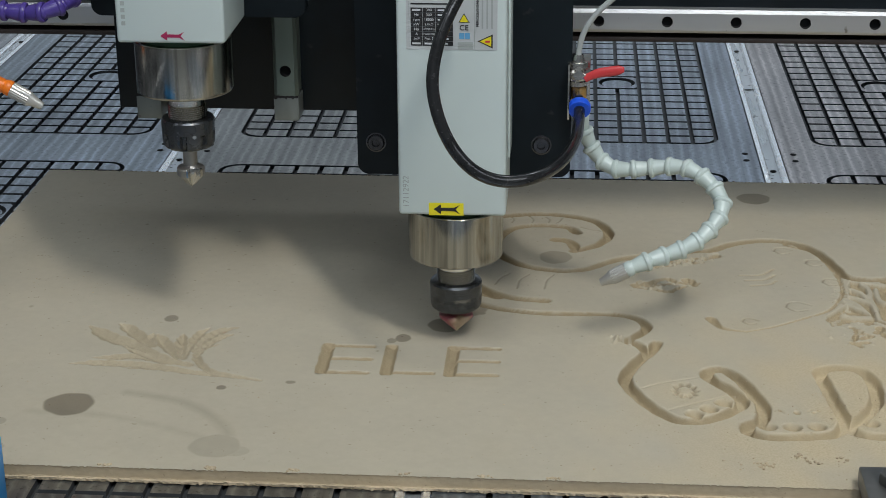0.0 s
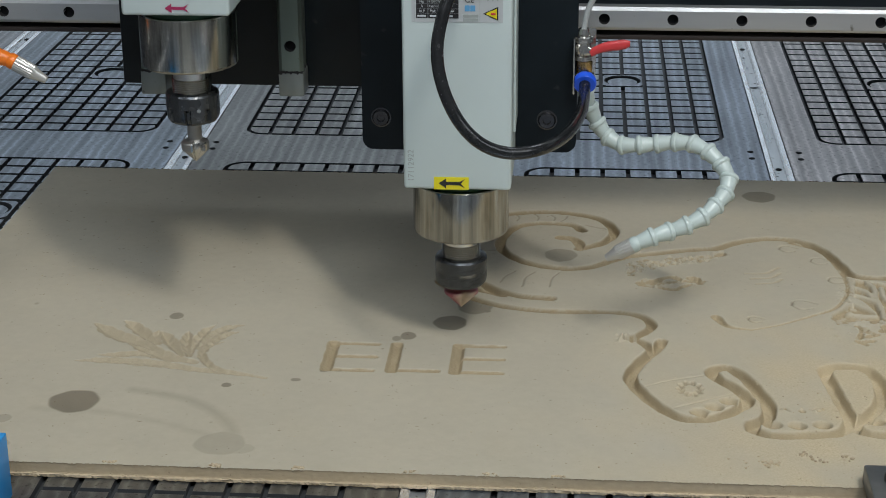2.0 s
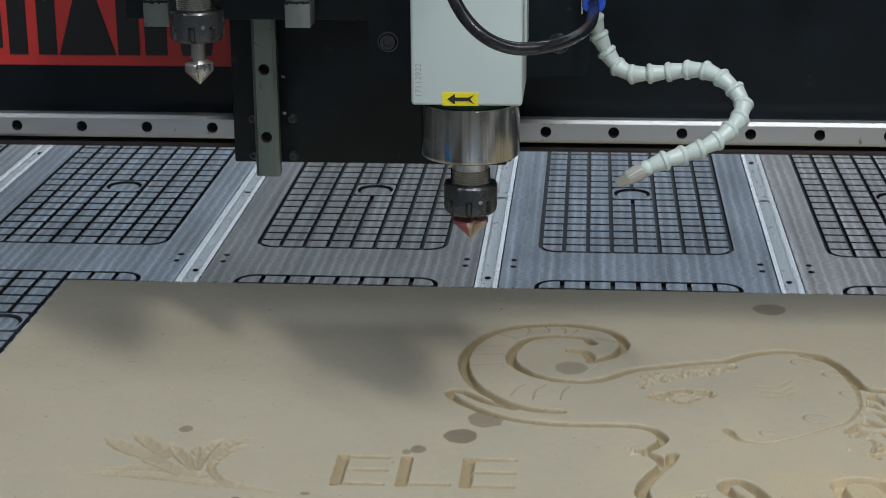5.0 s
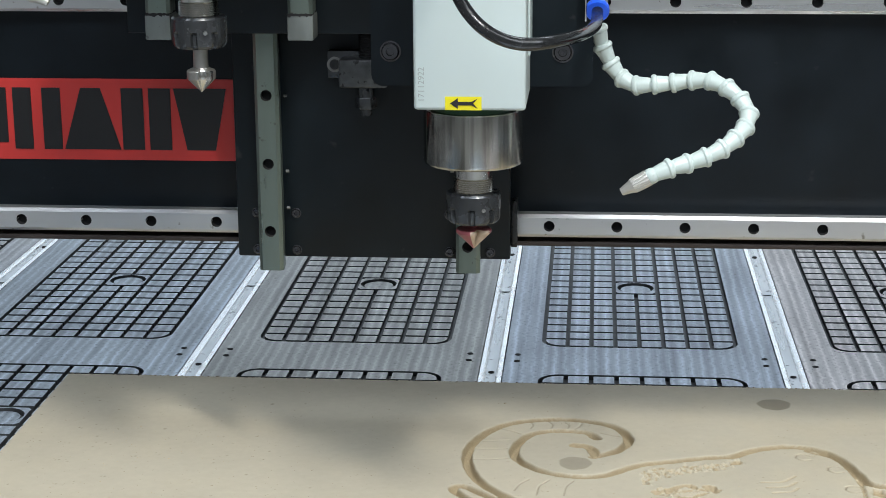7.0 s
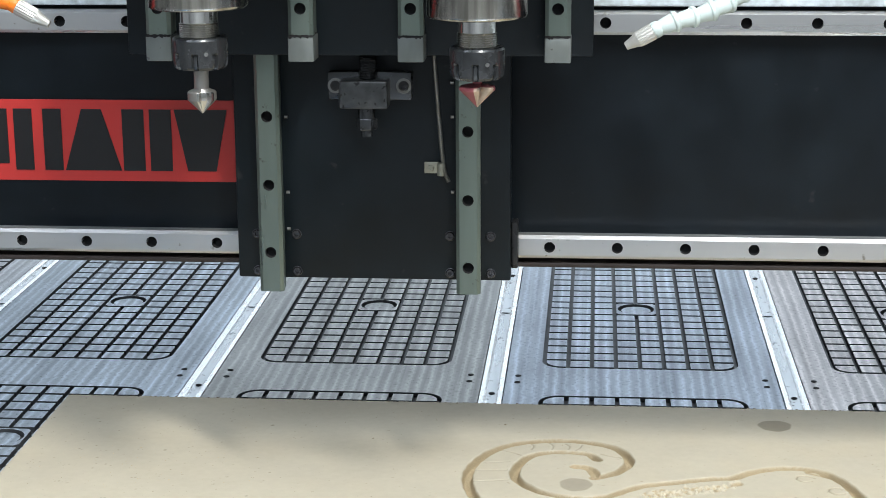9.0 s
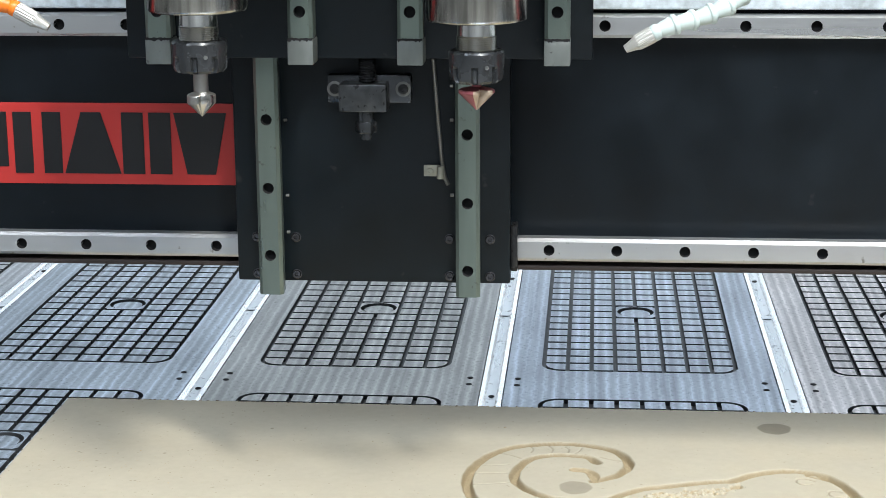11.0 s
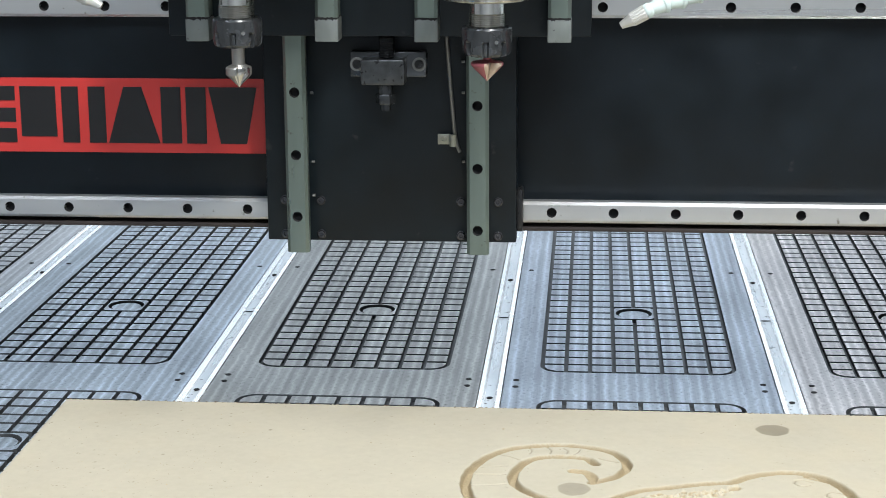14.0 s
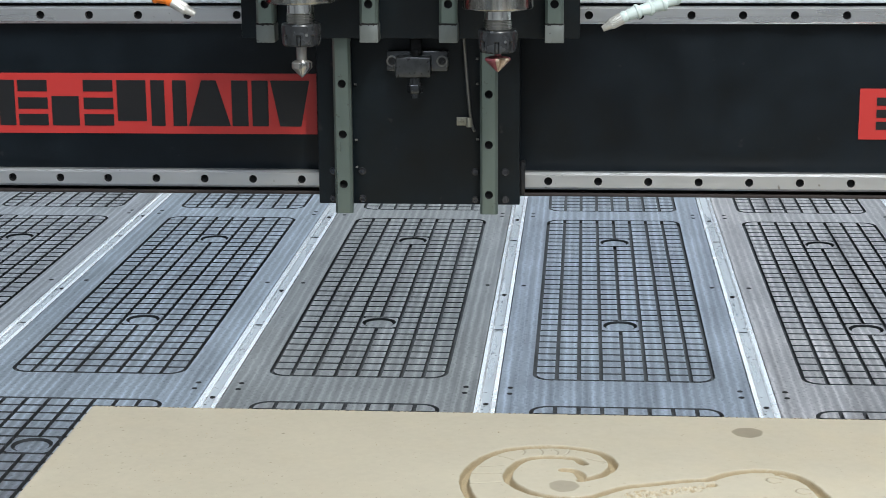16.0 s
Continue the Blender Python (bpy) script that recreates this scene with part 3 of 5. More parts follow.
def scoop(x, y, w, deep, flat=0.55, core=1.0):
    """Takes a round-bottomed bite of half width w out of the board."""
    p = patch(x, y, w)
    if p is None or w < 0.0004:
        return
    sj, si, gx, gy = p
    q = np.hypot(gx, gy) / w
    d = -deep * np.clip((1 - q) / (1 - flat), 0, 1) ** 0.85
    height[sj, si] = np.minimum(height[sj, si], d)
    cut[sj, si] = np.maximum(cut[sj, si], core * np.clip((1.03 - q) * 11, 0, 1))


def groove(points, w, deep, w2=None, deep2=None, flat=0.55, rough=0.0, core=1.0):
    path = glide([(x, y, 0) for x, y in points], 0.0011)
    n = len(path)
    for k, p in enumerate(path):
        t = k / (n - 1)
        ww = w + ((w2 if w2 is not None else w) - w) * t
        dd = deep + ((deep2 if deep2 is not None else deep) - deep) * t
        jx, jy = rng.normal(0, rough, 2) if rough else (0, 0)
        scoop(p.x + jx, p.y + jy, ww * (1 + 0.05 * math.sin(k * 0.37)), dd, flat, core)


def scratch(points, w=0.0008, deep=0.0010, dirt_shade=0.75):
    """A fine scored line, shallowly cut, with its shade painted in dark."""
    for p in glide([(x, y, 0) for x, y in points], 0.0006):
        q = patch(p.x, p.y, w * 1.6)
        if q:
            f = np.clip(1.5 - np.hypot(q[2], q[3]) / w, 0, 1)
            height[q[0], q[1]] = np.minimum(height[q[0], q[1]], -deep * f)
            stain_shade[q[0], q[1]] = np.maximum(stain_shade[q[0], q[1]], dirt_shade * rng.uniform(0.5, 1.0) * f)


def tuft(x, y, r, h):
    """A torn shred that stands up from the face."""
    p = patch(x, y, r)
    if p is None:
        return
    sj, si, gx, gy = p
    height[sj, si] += 1.35 * h * np.clip(1 - np.hypot(gx, gy) / r, 0, 1)
    cut[sj, si] *= 0.35


def pit(x, y, rx, ry, deep):
    """A round pocket whose floor slopes down away from the front."""
    p = patch(x, y, max(rx, ry))
    if p is None:
        return
    sj, si, gx, gy = p
    q = np.hypot(gx / rx, gy / ry)
    d = -deep * np.clip(0.45 + 0.5 * (0.75 * gy / ry + 0.5 * gx / rx), 0.05, 1) * np.clip((1 - q) * 9, 0, 1)
    height[sj, si] = np.minimum(height[sj, si], d)
    cut[sj, si] = np.maximum(cut[sj, si], np.clip((1.02 - q) * 6, 0, 1))


# the animal in outline: trunk, tusk, head, ear, legs
groove([(.618, -.325), (.640, -.308), (.651, -.278), (.638, -.245), (.604, -.229), (.571, -.229), (.538, -.241), (.515, -.268), (.501, -.31),
        (.503, -.353), (.517, -.394), (.542, -.426), (.567, -.442), (.594, -.446)], 0.0051, 0.0080, flat=0.60)
groove([(.621, -.277), (.610, -.262), (.578, -.260), (.556, -.273), (.544, -.307), (.548, -.336), (.570, -.363), (.601, -.375), (.627, -.371),
        (.647, -.354), (.663, -.342), (.688, -.333), (.720, -.322), (.746, -.317)], 0.0049, 0.0080, flat=0.60)
groove([(.600, -.297), (.610, -.299), (.616, -.306), (.619, -.318)], 0.0055, 0.004)
groove([(.746, -.317), (.769, -.298), (.799, -.288), (.827, -.295), (.845, -.319), (.856, -.353), (.864, -.376), (.892, -.381), (.97, -.372), (1.06, -.39)], 0.0054, 0.0082, flat=0.60)
groove([(.552, -.441), (.527, -.427), (.503, -.405), (.494, -.413), (.518, -.443), (.549, -.464), (.583, -.473), (.617, -.474), (.651, -.473),
        (.672, -.481), (.680, -.499), (.671, -.517), (.660, -.528)], 0.0046, 0.0076, flat=0.60)
groove([(.660, -.528), (.672, -.535), (.681, -.548), (.687, -.531)], 0.0051, 0.0080, flat=0.60)
groove([(.681, -.548), (.666, -.578), (.660, -.605), (.673, -.640), (.690, -.665), (.704, -.673), (.723, -.668), (.741, -.652), (.749, -.635),
        (.740, -.615), (.728, -.599), (.725, -.585), (.738, -.580), (.750, -.597), (.759, -.624), (.764, -.644), (.761, -.666), (.750, -.676), (.749, -.687)], 0.0058, 0.0088, flat=0.60)
groove([(.749, -.687), (.763, -.695), (.792, -.693), (.813, -.687), (.823, -.668), (.820, -.635), (.816, -.600), (.815, -.579), (.828, -.571),
        (.846, -.574), (.854, -.595), (.852, -.628), (.841, -.653), (.826, -.673), (.830, -.685), (.848, -.690), (.90, -.688)], 0.0058, 0.0088, flat=0.60)
groove([(.735, -.478), (.744, -.497), (.764, -.504)], 0.0046, 0.004, 0.0012, 0.001)
groove([(.762, -.504), (.787, -.492), (.818, -.470), (.839, -.452), (.853, -.420), (.856, -.387), (.851, -.351), (.843, -.319), (.816, -.298)], 0.0011, 0.0012, 0.0026, 0.003)
for x, y in ((.7104, -.6605), (.7225, -.6512), (.7341, -.6400), (.7642, -.6785), (.7824, -.6785), (.8009, -.6765), (.8412, -.6685), (.862, -.670)):
    pit(x, y, 0.0072, 0.0068, 0.0095)
pit(.7886, -.6542, 0.0030, 0.0034, 0.003)
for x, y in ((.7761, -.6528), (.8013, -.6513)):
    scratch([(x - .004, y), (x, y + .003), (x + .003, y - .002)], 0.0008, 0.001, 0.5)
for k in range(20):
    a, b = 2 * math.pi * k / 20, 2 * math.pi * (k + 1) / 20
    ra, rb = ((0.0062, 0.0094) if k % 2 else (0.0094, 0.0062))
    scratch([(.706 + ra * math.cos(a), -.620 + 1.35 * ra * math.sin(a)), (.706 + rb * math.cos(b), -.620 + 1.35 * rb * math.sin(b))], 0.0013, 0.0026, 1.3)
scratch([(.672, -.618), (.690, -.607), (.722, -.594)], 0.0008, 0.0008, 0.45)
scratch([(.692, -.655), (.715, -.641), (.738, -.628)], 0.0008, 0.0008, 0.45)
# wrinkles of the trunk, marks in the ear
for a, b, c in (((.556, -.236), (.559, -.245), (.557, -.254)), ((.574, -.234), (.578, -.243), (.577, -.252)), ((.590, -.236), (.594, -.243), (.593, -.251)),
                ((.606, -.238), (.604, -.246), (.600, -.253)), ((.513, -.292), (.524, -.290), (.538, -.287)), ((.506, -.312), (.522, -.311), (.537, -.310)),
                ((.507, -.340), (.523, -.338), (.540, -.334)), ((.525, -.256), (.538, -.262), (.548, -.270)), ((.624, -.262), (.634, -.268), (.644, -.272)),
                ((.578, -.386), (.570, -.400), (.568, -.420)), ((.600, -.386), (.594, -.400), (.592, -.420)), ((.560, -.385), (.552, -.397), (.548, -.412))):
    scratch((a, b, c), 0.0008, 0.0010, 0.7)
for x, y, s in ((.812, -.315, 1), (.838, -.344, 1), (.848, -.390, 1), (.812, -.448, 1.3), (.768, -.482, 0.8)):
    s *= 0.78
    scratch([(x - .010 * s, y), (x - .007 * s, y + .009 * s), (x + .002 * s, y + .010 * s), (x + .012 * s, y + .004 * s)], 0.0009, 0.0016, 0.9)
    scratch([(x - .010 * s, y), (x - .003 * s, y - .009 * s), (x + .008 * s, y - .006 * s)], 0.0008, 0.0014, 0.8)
for k in range(3):
    groove([(.768 + .004 * k, -.378 - .012 * k), (.786 + .003 * k, -.376 - .011 * k), (.799, -.362 - .014 * k)], 0.0017, 0.0010, core=0.5)
# torn patches: brow, eye, blanket
brow = glide([(.6642, -.3741, 0), (.682, -.3593, 0), (.7082, -.3479, 0), (.7346, -.3393, 0), (.7536, -.3267, 0)], 0.0008)
for k in range(230):
    a = rng.random() ** 1.4
    p, wide = brow[int(a * (len(brow) - 1))], .0068 * (1 - a) + .0018
    x, y = p.x + rng.normal(0, .001), p.y - .003 + rng.normal(0, wide * .7)
    scoop(x, y, rng.uniform(.0012, .0030), rng.uniform(.0015, .0045), 0.2, 0.9)
    tuft(x + rng.normal(0, .002), y + rng.normal(0, .003), rng.uniform(.0014, .0028), rng.uniform(.0008, .0020))
for path, w, d in (([(.6715, -.406), (.6858, -.3999), (.7003, -.3897), (.713, -.3983), (.7279, -.400)], .0036, .0055), ([(.6734, -.4099), (.6873, -.413), (.701, -.420), (.7166, -.406)], .0032, .0050),
                   ([(.6806, -.4055), (.6956, -.4046), (.7088, -.4012)], .0044, .0045), ([(.7173, -.3913), (.7242, -.3949), (.7256, -.4054)], .0040, .0052), ([(.676, -.400), (.678, -.408), (.682, -.415)], .0030, .0030)):
    groove(path, w, d, w * .6, d * .6, flat=.2, rough=.0007, core=0.9)
for k in range(26):
    a = rng.random()
    tuft(.672 + .056 * a, -.405 + rng.normal(0, .006), rng.uniform(.0012, .0024), rng.uniform(.0006, .0016))
for x, y in ((.7740, -.6522), (.8030, -.6506), (.7990, -.6540)):
    tuft(x, y, .0028, .0013)
    scoop(x + .0022, y + .0008, .0018, .0014)


def pocket(poly, deep):
    """Clears a field with straight sides down to a rough floor."""
    gx, gy = np.meshgrid(xs, ys)
    inside = np.zeros(gx.shape, bool)
    for (ax, ay), (bx, by) in zip(poly, poly[1:] + poly[:1]):
        if ay != by:
            inside ^= ((gy > ay) != (gy > by)) & (gx < (bx - ax) * (gy - ay) / (by - ay) + ax)
    height[inside] = np.minimum(height[inside], -deep)
    cut[inside] = 1.0


def rib(points, w):
    """A thin rib of the face left standing in a pocket."""
    for p in glide([(x, y, 0) for x, y in points], 0.0007):
        q = patch(p.x + rng.normal(0, .0003), p.y + rng.normal(0, .0003), w)
        if q:
            f = np.clip(1.4 - np.hypot(q[2], q[3]) / w, 0, 1)
            height[q[0], q[1]] = np.maximum(height[q[0], q[1]], height[q[0], q[1]] * (1 - f) - .0004)
            cut[q[0], q[1]] *= 1 - 0.8 * f


pocket([(0.8652, -0.3855), (0.8818, -0.3916), (0.8951, -0.3952), (0.9086, -0.3996), (1.08, -.392), (1.08, -.455), (0.8829, -0.4742), (0.8746, -0.4647), (0.8669, -0.4384), (0.8588, -0.4241)], .0046)
pocket([(0.8552, -0.4412), (0.8718, -0.4600), (0.8759, -0.4694), (0.8693, -0.4770), (0.8549, -0.4787), (0.8446, -0.4845), (0.8364, -0.4877), (0.8345, -0.4670)], .0044)
for k in range(90):
    x, y = rng.uniform(.845, .93), rng.uniform(-.475, -.385)
    if cut[np.searchsorted(ys, y), np.searchsorted(xs, x)] > 0.9:
        d = rng.uniform(.004, .012)
        groove([(x, y), (x + d * .5, y - d * .45), (x + d, y - d)], rng.uniform(.0010, .0020), rng.uniform(.0052, .0072), flat=0.2)
for path in ([(0.8637, -0.4023), (0.8708, -0.4105), (0.8752, -0.4253)], [(0.8605, -0.4197), (0.8687, -0.4252), (0.8764, -0.4336), (0.8794, -0.4460)], [(0.8747, -0.3893), (0.8790, -0.4014), (0.8769, -0.4252)], [(0.8779, -0.4293), (0.8783, -0.4481), (0.8784, -0.4685)], [(0.8476, -0.4622), (0.8582, -0.4656), (0.8711, -0.4649)], [(0.8853, -0.4010), (0.8846, -0.4226), (0.8893, -0.4329)]):
    rib(path, .0026)
for x, y, a in ((0.8558, -0.4944, -0.6), (0.8594, -0.5020, -0.5), (0.8521, -0.5101, 1.2), (0.8622, -0.5095, 0.4), (0.8575, -0.5205, 0.2), (0.8516, -0.5246, -0.8), (0.8722, -0.4946, 1.3), (0.8693, -0.4770, 0.9), (0.8780, -0.4923, -1.1), (0.8769, -0.5040, -1.2), (0.8375, -0.4789, -1.0), (0.8420, -0.4747, 1.2)):
    dx, dy = .0045 * math.cos(a), .0055 * math.sin(a)
    groove([(x - dx, y - dy), (x + rng.normal(0, .0008), y), (x + dx, y + dy)], .0030, .0042, .0024, .0035, flat=.2, rough=.0003)
for k in range(110):
    x, y = (.8535 + rng.normal(0, .005), -.420 + rng.normal(0, .022)) if k % 2 else (.848 + rng.normal(0, .012), -.487 + rng.normal(0, .016))
    tuft(x, y, rng.uniform(.0012, .0026), rng.uniform(.0004, .0013))
for k in range(40):
    x, y = rng.uniform(.93, 1.18), rng.uniform(-.49, -.40)
    groove([(x, y), (x + .012, y - .008), (x + .022, y - .014)], .004, .004, flat=.3)
# frayed lip under the tusk
for k in range(46):
    x, y = .6575 + rng.normal(0, .0055), -.5275 + rng.normal(0, .0045)
    tuft(x, y, rng.uniform(.0014, .0030), rng.uniform(.0008, .0020))
# three capitals with wide stems and fine bars
for x0, bars in ((.4155, (-.552, -.577, -.603)), (.4680, (-.601,)), (.5190, (-.551, -.576, -.602))):
    for s in (0.0, 0.0015, 0.003):
        groove([(x0 + s, -.551), (x0 + s, -.577), (x0 + s, -.603)], 0.0038, 0.0026 + 0.40 * s, flat=0.3)
    for y in bars:
        groove([(x0 + .004, y), (x0 + .022, y), (x0 + .0385, y)], 0.0029, 0.0034, flat=0.4)
# leaf relief: lobes that swell and taper off the stalk, one cut over another, with toothed rims
for path, w, deep in (
        ([(.3716, -.6221), (.3502, -.6155), (.3300, -.6080), (.3176, -.5933), (.3119, -.5794), (.3130, -.5690), (.3192, -.5609), (.3255, -.5558)], .0036, .0026),
        ([(.3506, -.6177), (.3392, -.6151), (.3147, -.6104), (.2882, -.6043), (.2707, -.6043), (.2617, -.6063)], .0040, .0020),
        ([(.3145, -.6093), (.2876, -.6018), (.2646, -.5987), (.2324, -.5973), (.2122, -.5996)], .0052, .0020),
        ([(.2893, -.5950), (.2746, -.5865), (.2608, -.5824), (.2455, -.5856), (.2282, -.5874)], .0046, .0020),
        ([(.3103, -.5967), (.2877, -.5876), (.2668, -.5737), (.2481, -.5632)], .0066, .0034),
        ([(.2772, -.5769), (.2552, -.5589), (.2346, -.5483), (.2095, -.5248)], .0074, .0032),
        ([(.2722, -.5618), (.2564, -.5430), (.2402, -.5238), (.2338, -.5180)], .0062, .0038),
        ([(.2971, -.5833), (.2835, -.5611), (.2702, -.5382)], .0058, .0036),
        ([(.2713, -.5579), (.2671, -.5463), (.2665, -.5364)], .0034, .0020),
        ([(.3023, -.5848), (.2958, -.5642), (.2922, -.5369)], .0052, .0038),
        ([(.3027, -.5791), (.3019, -.5561), (.3057, -.5341), (.3117, -.5228)], .0040, .0030),
        ([(.3063, -.5694), (.3138, -.5416), (.3241, -.5269), (.3361, -.5201)], .0046, .0020),
        ([(.3083, -.5712), (.3140, -.5593), (.3235, -.5410), (.3339, -.5352)], .0046, .0026)):
    path = glide([(x, y, 0) for x, y in path], 0.0007)
    n = len(path)
    for k, p in enumerate(path):
        t = k / (n - 1)
        ww = 1.08 * w * (0.25 + 0.75 * math.sin(math.pi * min(1.0, t * 0.70 + 0.10)) ** 1.2) * (1 if t < .8 else 1 - (t - .8) * 3.6)
        side = 0.0007 * math.sin(k * .55) * (ww / w)
        scoop(p.x + side, p.y - side, ww * (1 + .11 * math.sin(k * .33)), 1.45 * deep * (0.35 + 0.65 * ww / w), 0.0, 0.55)
    # the vein stands up in the middle of the lobe
    for k, p in enumerate(path[n // 5: -n // 6]):
        q = patch(p.x, p.y, 0.0013)
        if q:
            height[q[0], q[1]] += 0.00022 * np.clip(1 - np.hypot(q[2], q[3]) / 0.0013, 0, 1)

# stains soaked in, ragged round spots
for x, y, rx, ry, s in ((.798, -.171, .0165, .016, .9), (.231, -.673, .0195, .0195, 1.0), (.510, -.505, .0142, .0150, 1.0), (.529, -.468, .0155, .017, .75),
                        (.601, -.343, .0150, .016, .6), (.357, -.735, .019, .018, .32), (.275, -.505, .0060, .007, .8), (.343, -.637, .0040, .004, .9),
                        (.477, -.534, .0065, .008, .9), (.468, -.540, .0040, .005, .7), (.416, -.605, .0035, .004, .8), (.428, -.604, .0045, .003, .7),
                        (.396, -.624, .004, .003, .8), (.372, -.742, .012, .008, .2), (.540, -.478, .003, .003, .8), (.185, -.705, .006, .007, .4),
                        (.190, -.745, .012, .007, .35)):
    p = patch(x, y, 1.6 * max(rx, ry))
    if p is None:
        continue
    sj, si, gx, gy = p
    ang = np.arctan2(gy, gx)
    q = np.hypot(gx / rx, gy / ry) * (1 + 0.03 * np.sin(3 * ang + x * 90) + 0.02 * np.sin(7 * ang + y * 60))
    stain_shade[sj, si] = np.maximum(stain_shade[sj, si], s * np.clip((1.05 - q) * 9, 0, 1))
# specks of dirt, thickest towards the far corner
for k in range(150):
    x, y = (rng.normal(.19, .075), rng.normal(-.30, .11)) if k % 4 else (rng.uniform(.08, .9), rng.uniform(-.75, -.14))
    r = rng.uniform(.0004, .0009) * (1.8 if k % 23 == 0 else 1)
    p = patch(x, y, 2 * r)
    if p is not None:
        stain_shade[p[0], p[1]] = np.maximum(stain_shade[p[0], p[1]], rng.uniform(.2, .75) * np.clip(1.5 - np.hypot(p[2] / 1.2, p[3] / 1.5) / r, 0, 1))
# a faint wiped trail
for p in glide([(.2721, -.6500, 0), (.2934, -.6556, 0), (.3182, -.6644, 0), (.3416, -.6830, 0), (.3597, -.7079, 0), (.364, -.728, 0)], 0.002):
    q = patch(p.x, p.y, 0.008)
    if q:
        stain_shade[q[0], q[1]] = np.maximum(stain_shade[q[0], q[1]], 0.34 * np.clip(1 - np.hypot(q[2], q[3]) / 0.008, 0, 1))
for p in glide([(.205, -.686, 0), (.2576, -.6898, 0), (.2961, -.7005, 0), (.345, -.722, 0)], 0.002):
    q = patch(p.x, p.y, 0.007)
    if q:
        stain_shade[q[0], q[1]] = np.maximum(stain_shade[q[0], q[1]], 0.18 * np.clip(1 - np.hypot(q[2], q[3]) / 0.007, 0, 1))
for axis in (0, 1):
    height = height * 0.66 + 0.17 * (np.roll(height, 1, axis) + np.roll(height, -1, axis))
grit = rng.normal(0, 1, height.shape)
grit = grit + 0.8 * (np.roll(grit, 1, 0) + np.roll(grit, 1, 1))
height += rng.normal(0, 0.00002, height.shape) + cut * 0.00017 * grit
# dust drifts round the legs, thinning out over the rest of the board
px, py = np.meshgrid(xs, ys)
drift = sum(np.sin(px * a + py * b + c) for a, b, c in ((41, 23, 0.4), (-29, 57, 1.9), (83, -36, 4.1), (17, 91, 2.7), (130, 74, 0.9))) / 5
near = np.clip((px - 0.60) / 0.24, 0, 1) * np.clip((-0.43 - py) / 0.16, 0.12, 1)
dust = np.clip(near * (0.75 + 0.55 * drift) + 0.10 * drift, 0, 0.9)


def board_surface():
    gx, gy = np.meshgrid(xs, ys)
    gy = gy.copy()
    gx = gx.copy()
    # frayed arrises
    gy[0] -= 0.0009 * np.abs(rng.normal(0, 1, NX)).clip(0, 1.8)
    gy[-1] += 0.0008 * rng.normal(0, 1, NX).clip(-1, 1.5)
    co = np.stack([gx, gy, TOP + height], -1).reshape(-1, 3)
    idx = np.arange(NX * NY).reshape(NY, NX)
    f = np.stack([idx[:-1, :-1], idx[:-1, 1:], idx[1:, 1:], idx[1:, :-1]], -1).reshape(-1, 4)
    me = bpy.data.meshes.new("carved_face")
    me.vertices.add(len(co))
    me.vertices.foreach_set("co", co.ravel())
    me.loops.add(f.size)
    me.loops.foreach_set("vertex_index", f.ravel())
    me.polygons.add(len(f))
    me.polygons.foreach_set("loop_start", np.arange(0, f.size, 4))
    me.update(calc_edges=True)
    for nm, data in (("cut", cut), ("stain_shade", stain_shade), ("dust", dust)):
        at = me.attributes.new(nm, "FLOAT", "POINT")
        at.data.foreach_set("value", data.ravel().astype(np.float32))
    me.shade_smooth()
    me.materials.append(BOARD)
    return me


board = thing("carved_board", ((BX0 + BX1) / 2, (BY0 + BY1) / 2, 0), "tan fibreboard sheet with carved animal outline, leaf and capitals", "board")
face = board_surface()
face.transform(Matrix.Translation(-Vector(board.location)))
ob = new("carved_face", face)
ob.parent = board
bm = bmesh.new()
nseg = 420
for yy, sgn in ((BY0, -1), (BY1, 1)):
    rows_ = []
    for zz, out in ((TOP - 0.0002, 0.0), (TOP * 0.75, 0.0), (TOP * 0.34, 0.0), (0.0030, 0.0004), (0.0004, 0.0009)):
        rows_.append([bm.verts.new((BX0 + (BX1 - BX0) * k / nseg, yy + sgn * (out * rng.uniform(0.2, 1.6) + rng.normal(0, 0.00006)), zz + (rng.normal(0, 0.0003) if 0.001 < zz < 0.0035 else 0))) for k in range(nseg + 1)])
    for a, b in zip(rows_, rows_[1:]):
        for k in range(nseg):
            bm.faces.new((a[k], a[k + 1], b[k + 1], b[k]))
for xx in (BX0, BX1):
    q = [bm.verts.new(p) for p in ((xx, BY0, TOP), (xx, BY1, TOP), (xx, BY1, 0.0004), (xx, BY0, 0.0004))]
    bm.faces.new(q)
part("sawn_edge", bm, EDGE, board, "rough sawn brown board edge", 0)
bm = bmesh.new()
nb = 700
rim = [[], [], []]
for k in range(nb + 1):
    x = BX0 + 0.002 + (BX1 - BX0 - 0.004) * k / nb
    o = 0.0012 + 0.0009 * math.sin(x * 61) * math.sin(x * 23) + rng.normal(0, .0003)
    rim[0].append(bm.verts.new((x, BY0 + .001, 0.0034)))
    rim[1].append(bm.verts.new((x, BY0 - o - .0010, 0.0030 + rng.normal(0, .0002))))
    rim[2].append(bm.verts.new((x, BY0 - o - .0006 + rng.normal(0, .0005), 0.0008 + abs(rng.normal(0, .0005)))))
for a, b in zip(rim, rim[1:]):
    for k in range(nb):
        bm.faces.new((a[k], a[k + 1], b[k + 1], b[k]))
part("frayed_backing", bm, SAWDUST, board, "pale frayed paper backing", 0)
# crumbs of dust on the board
bm = bmesh.new()
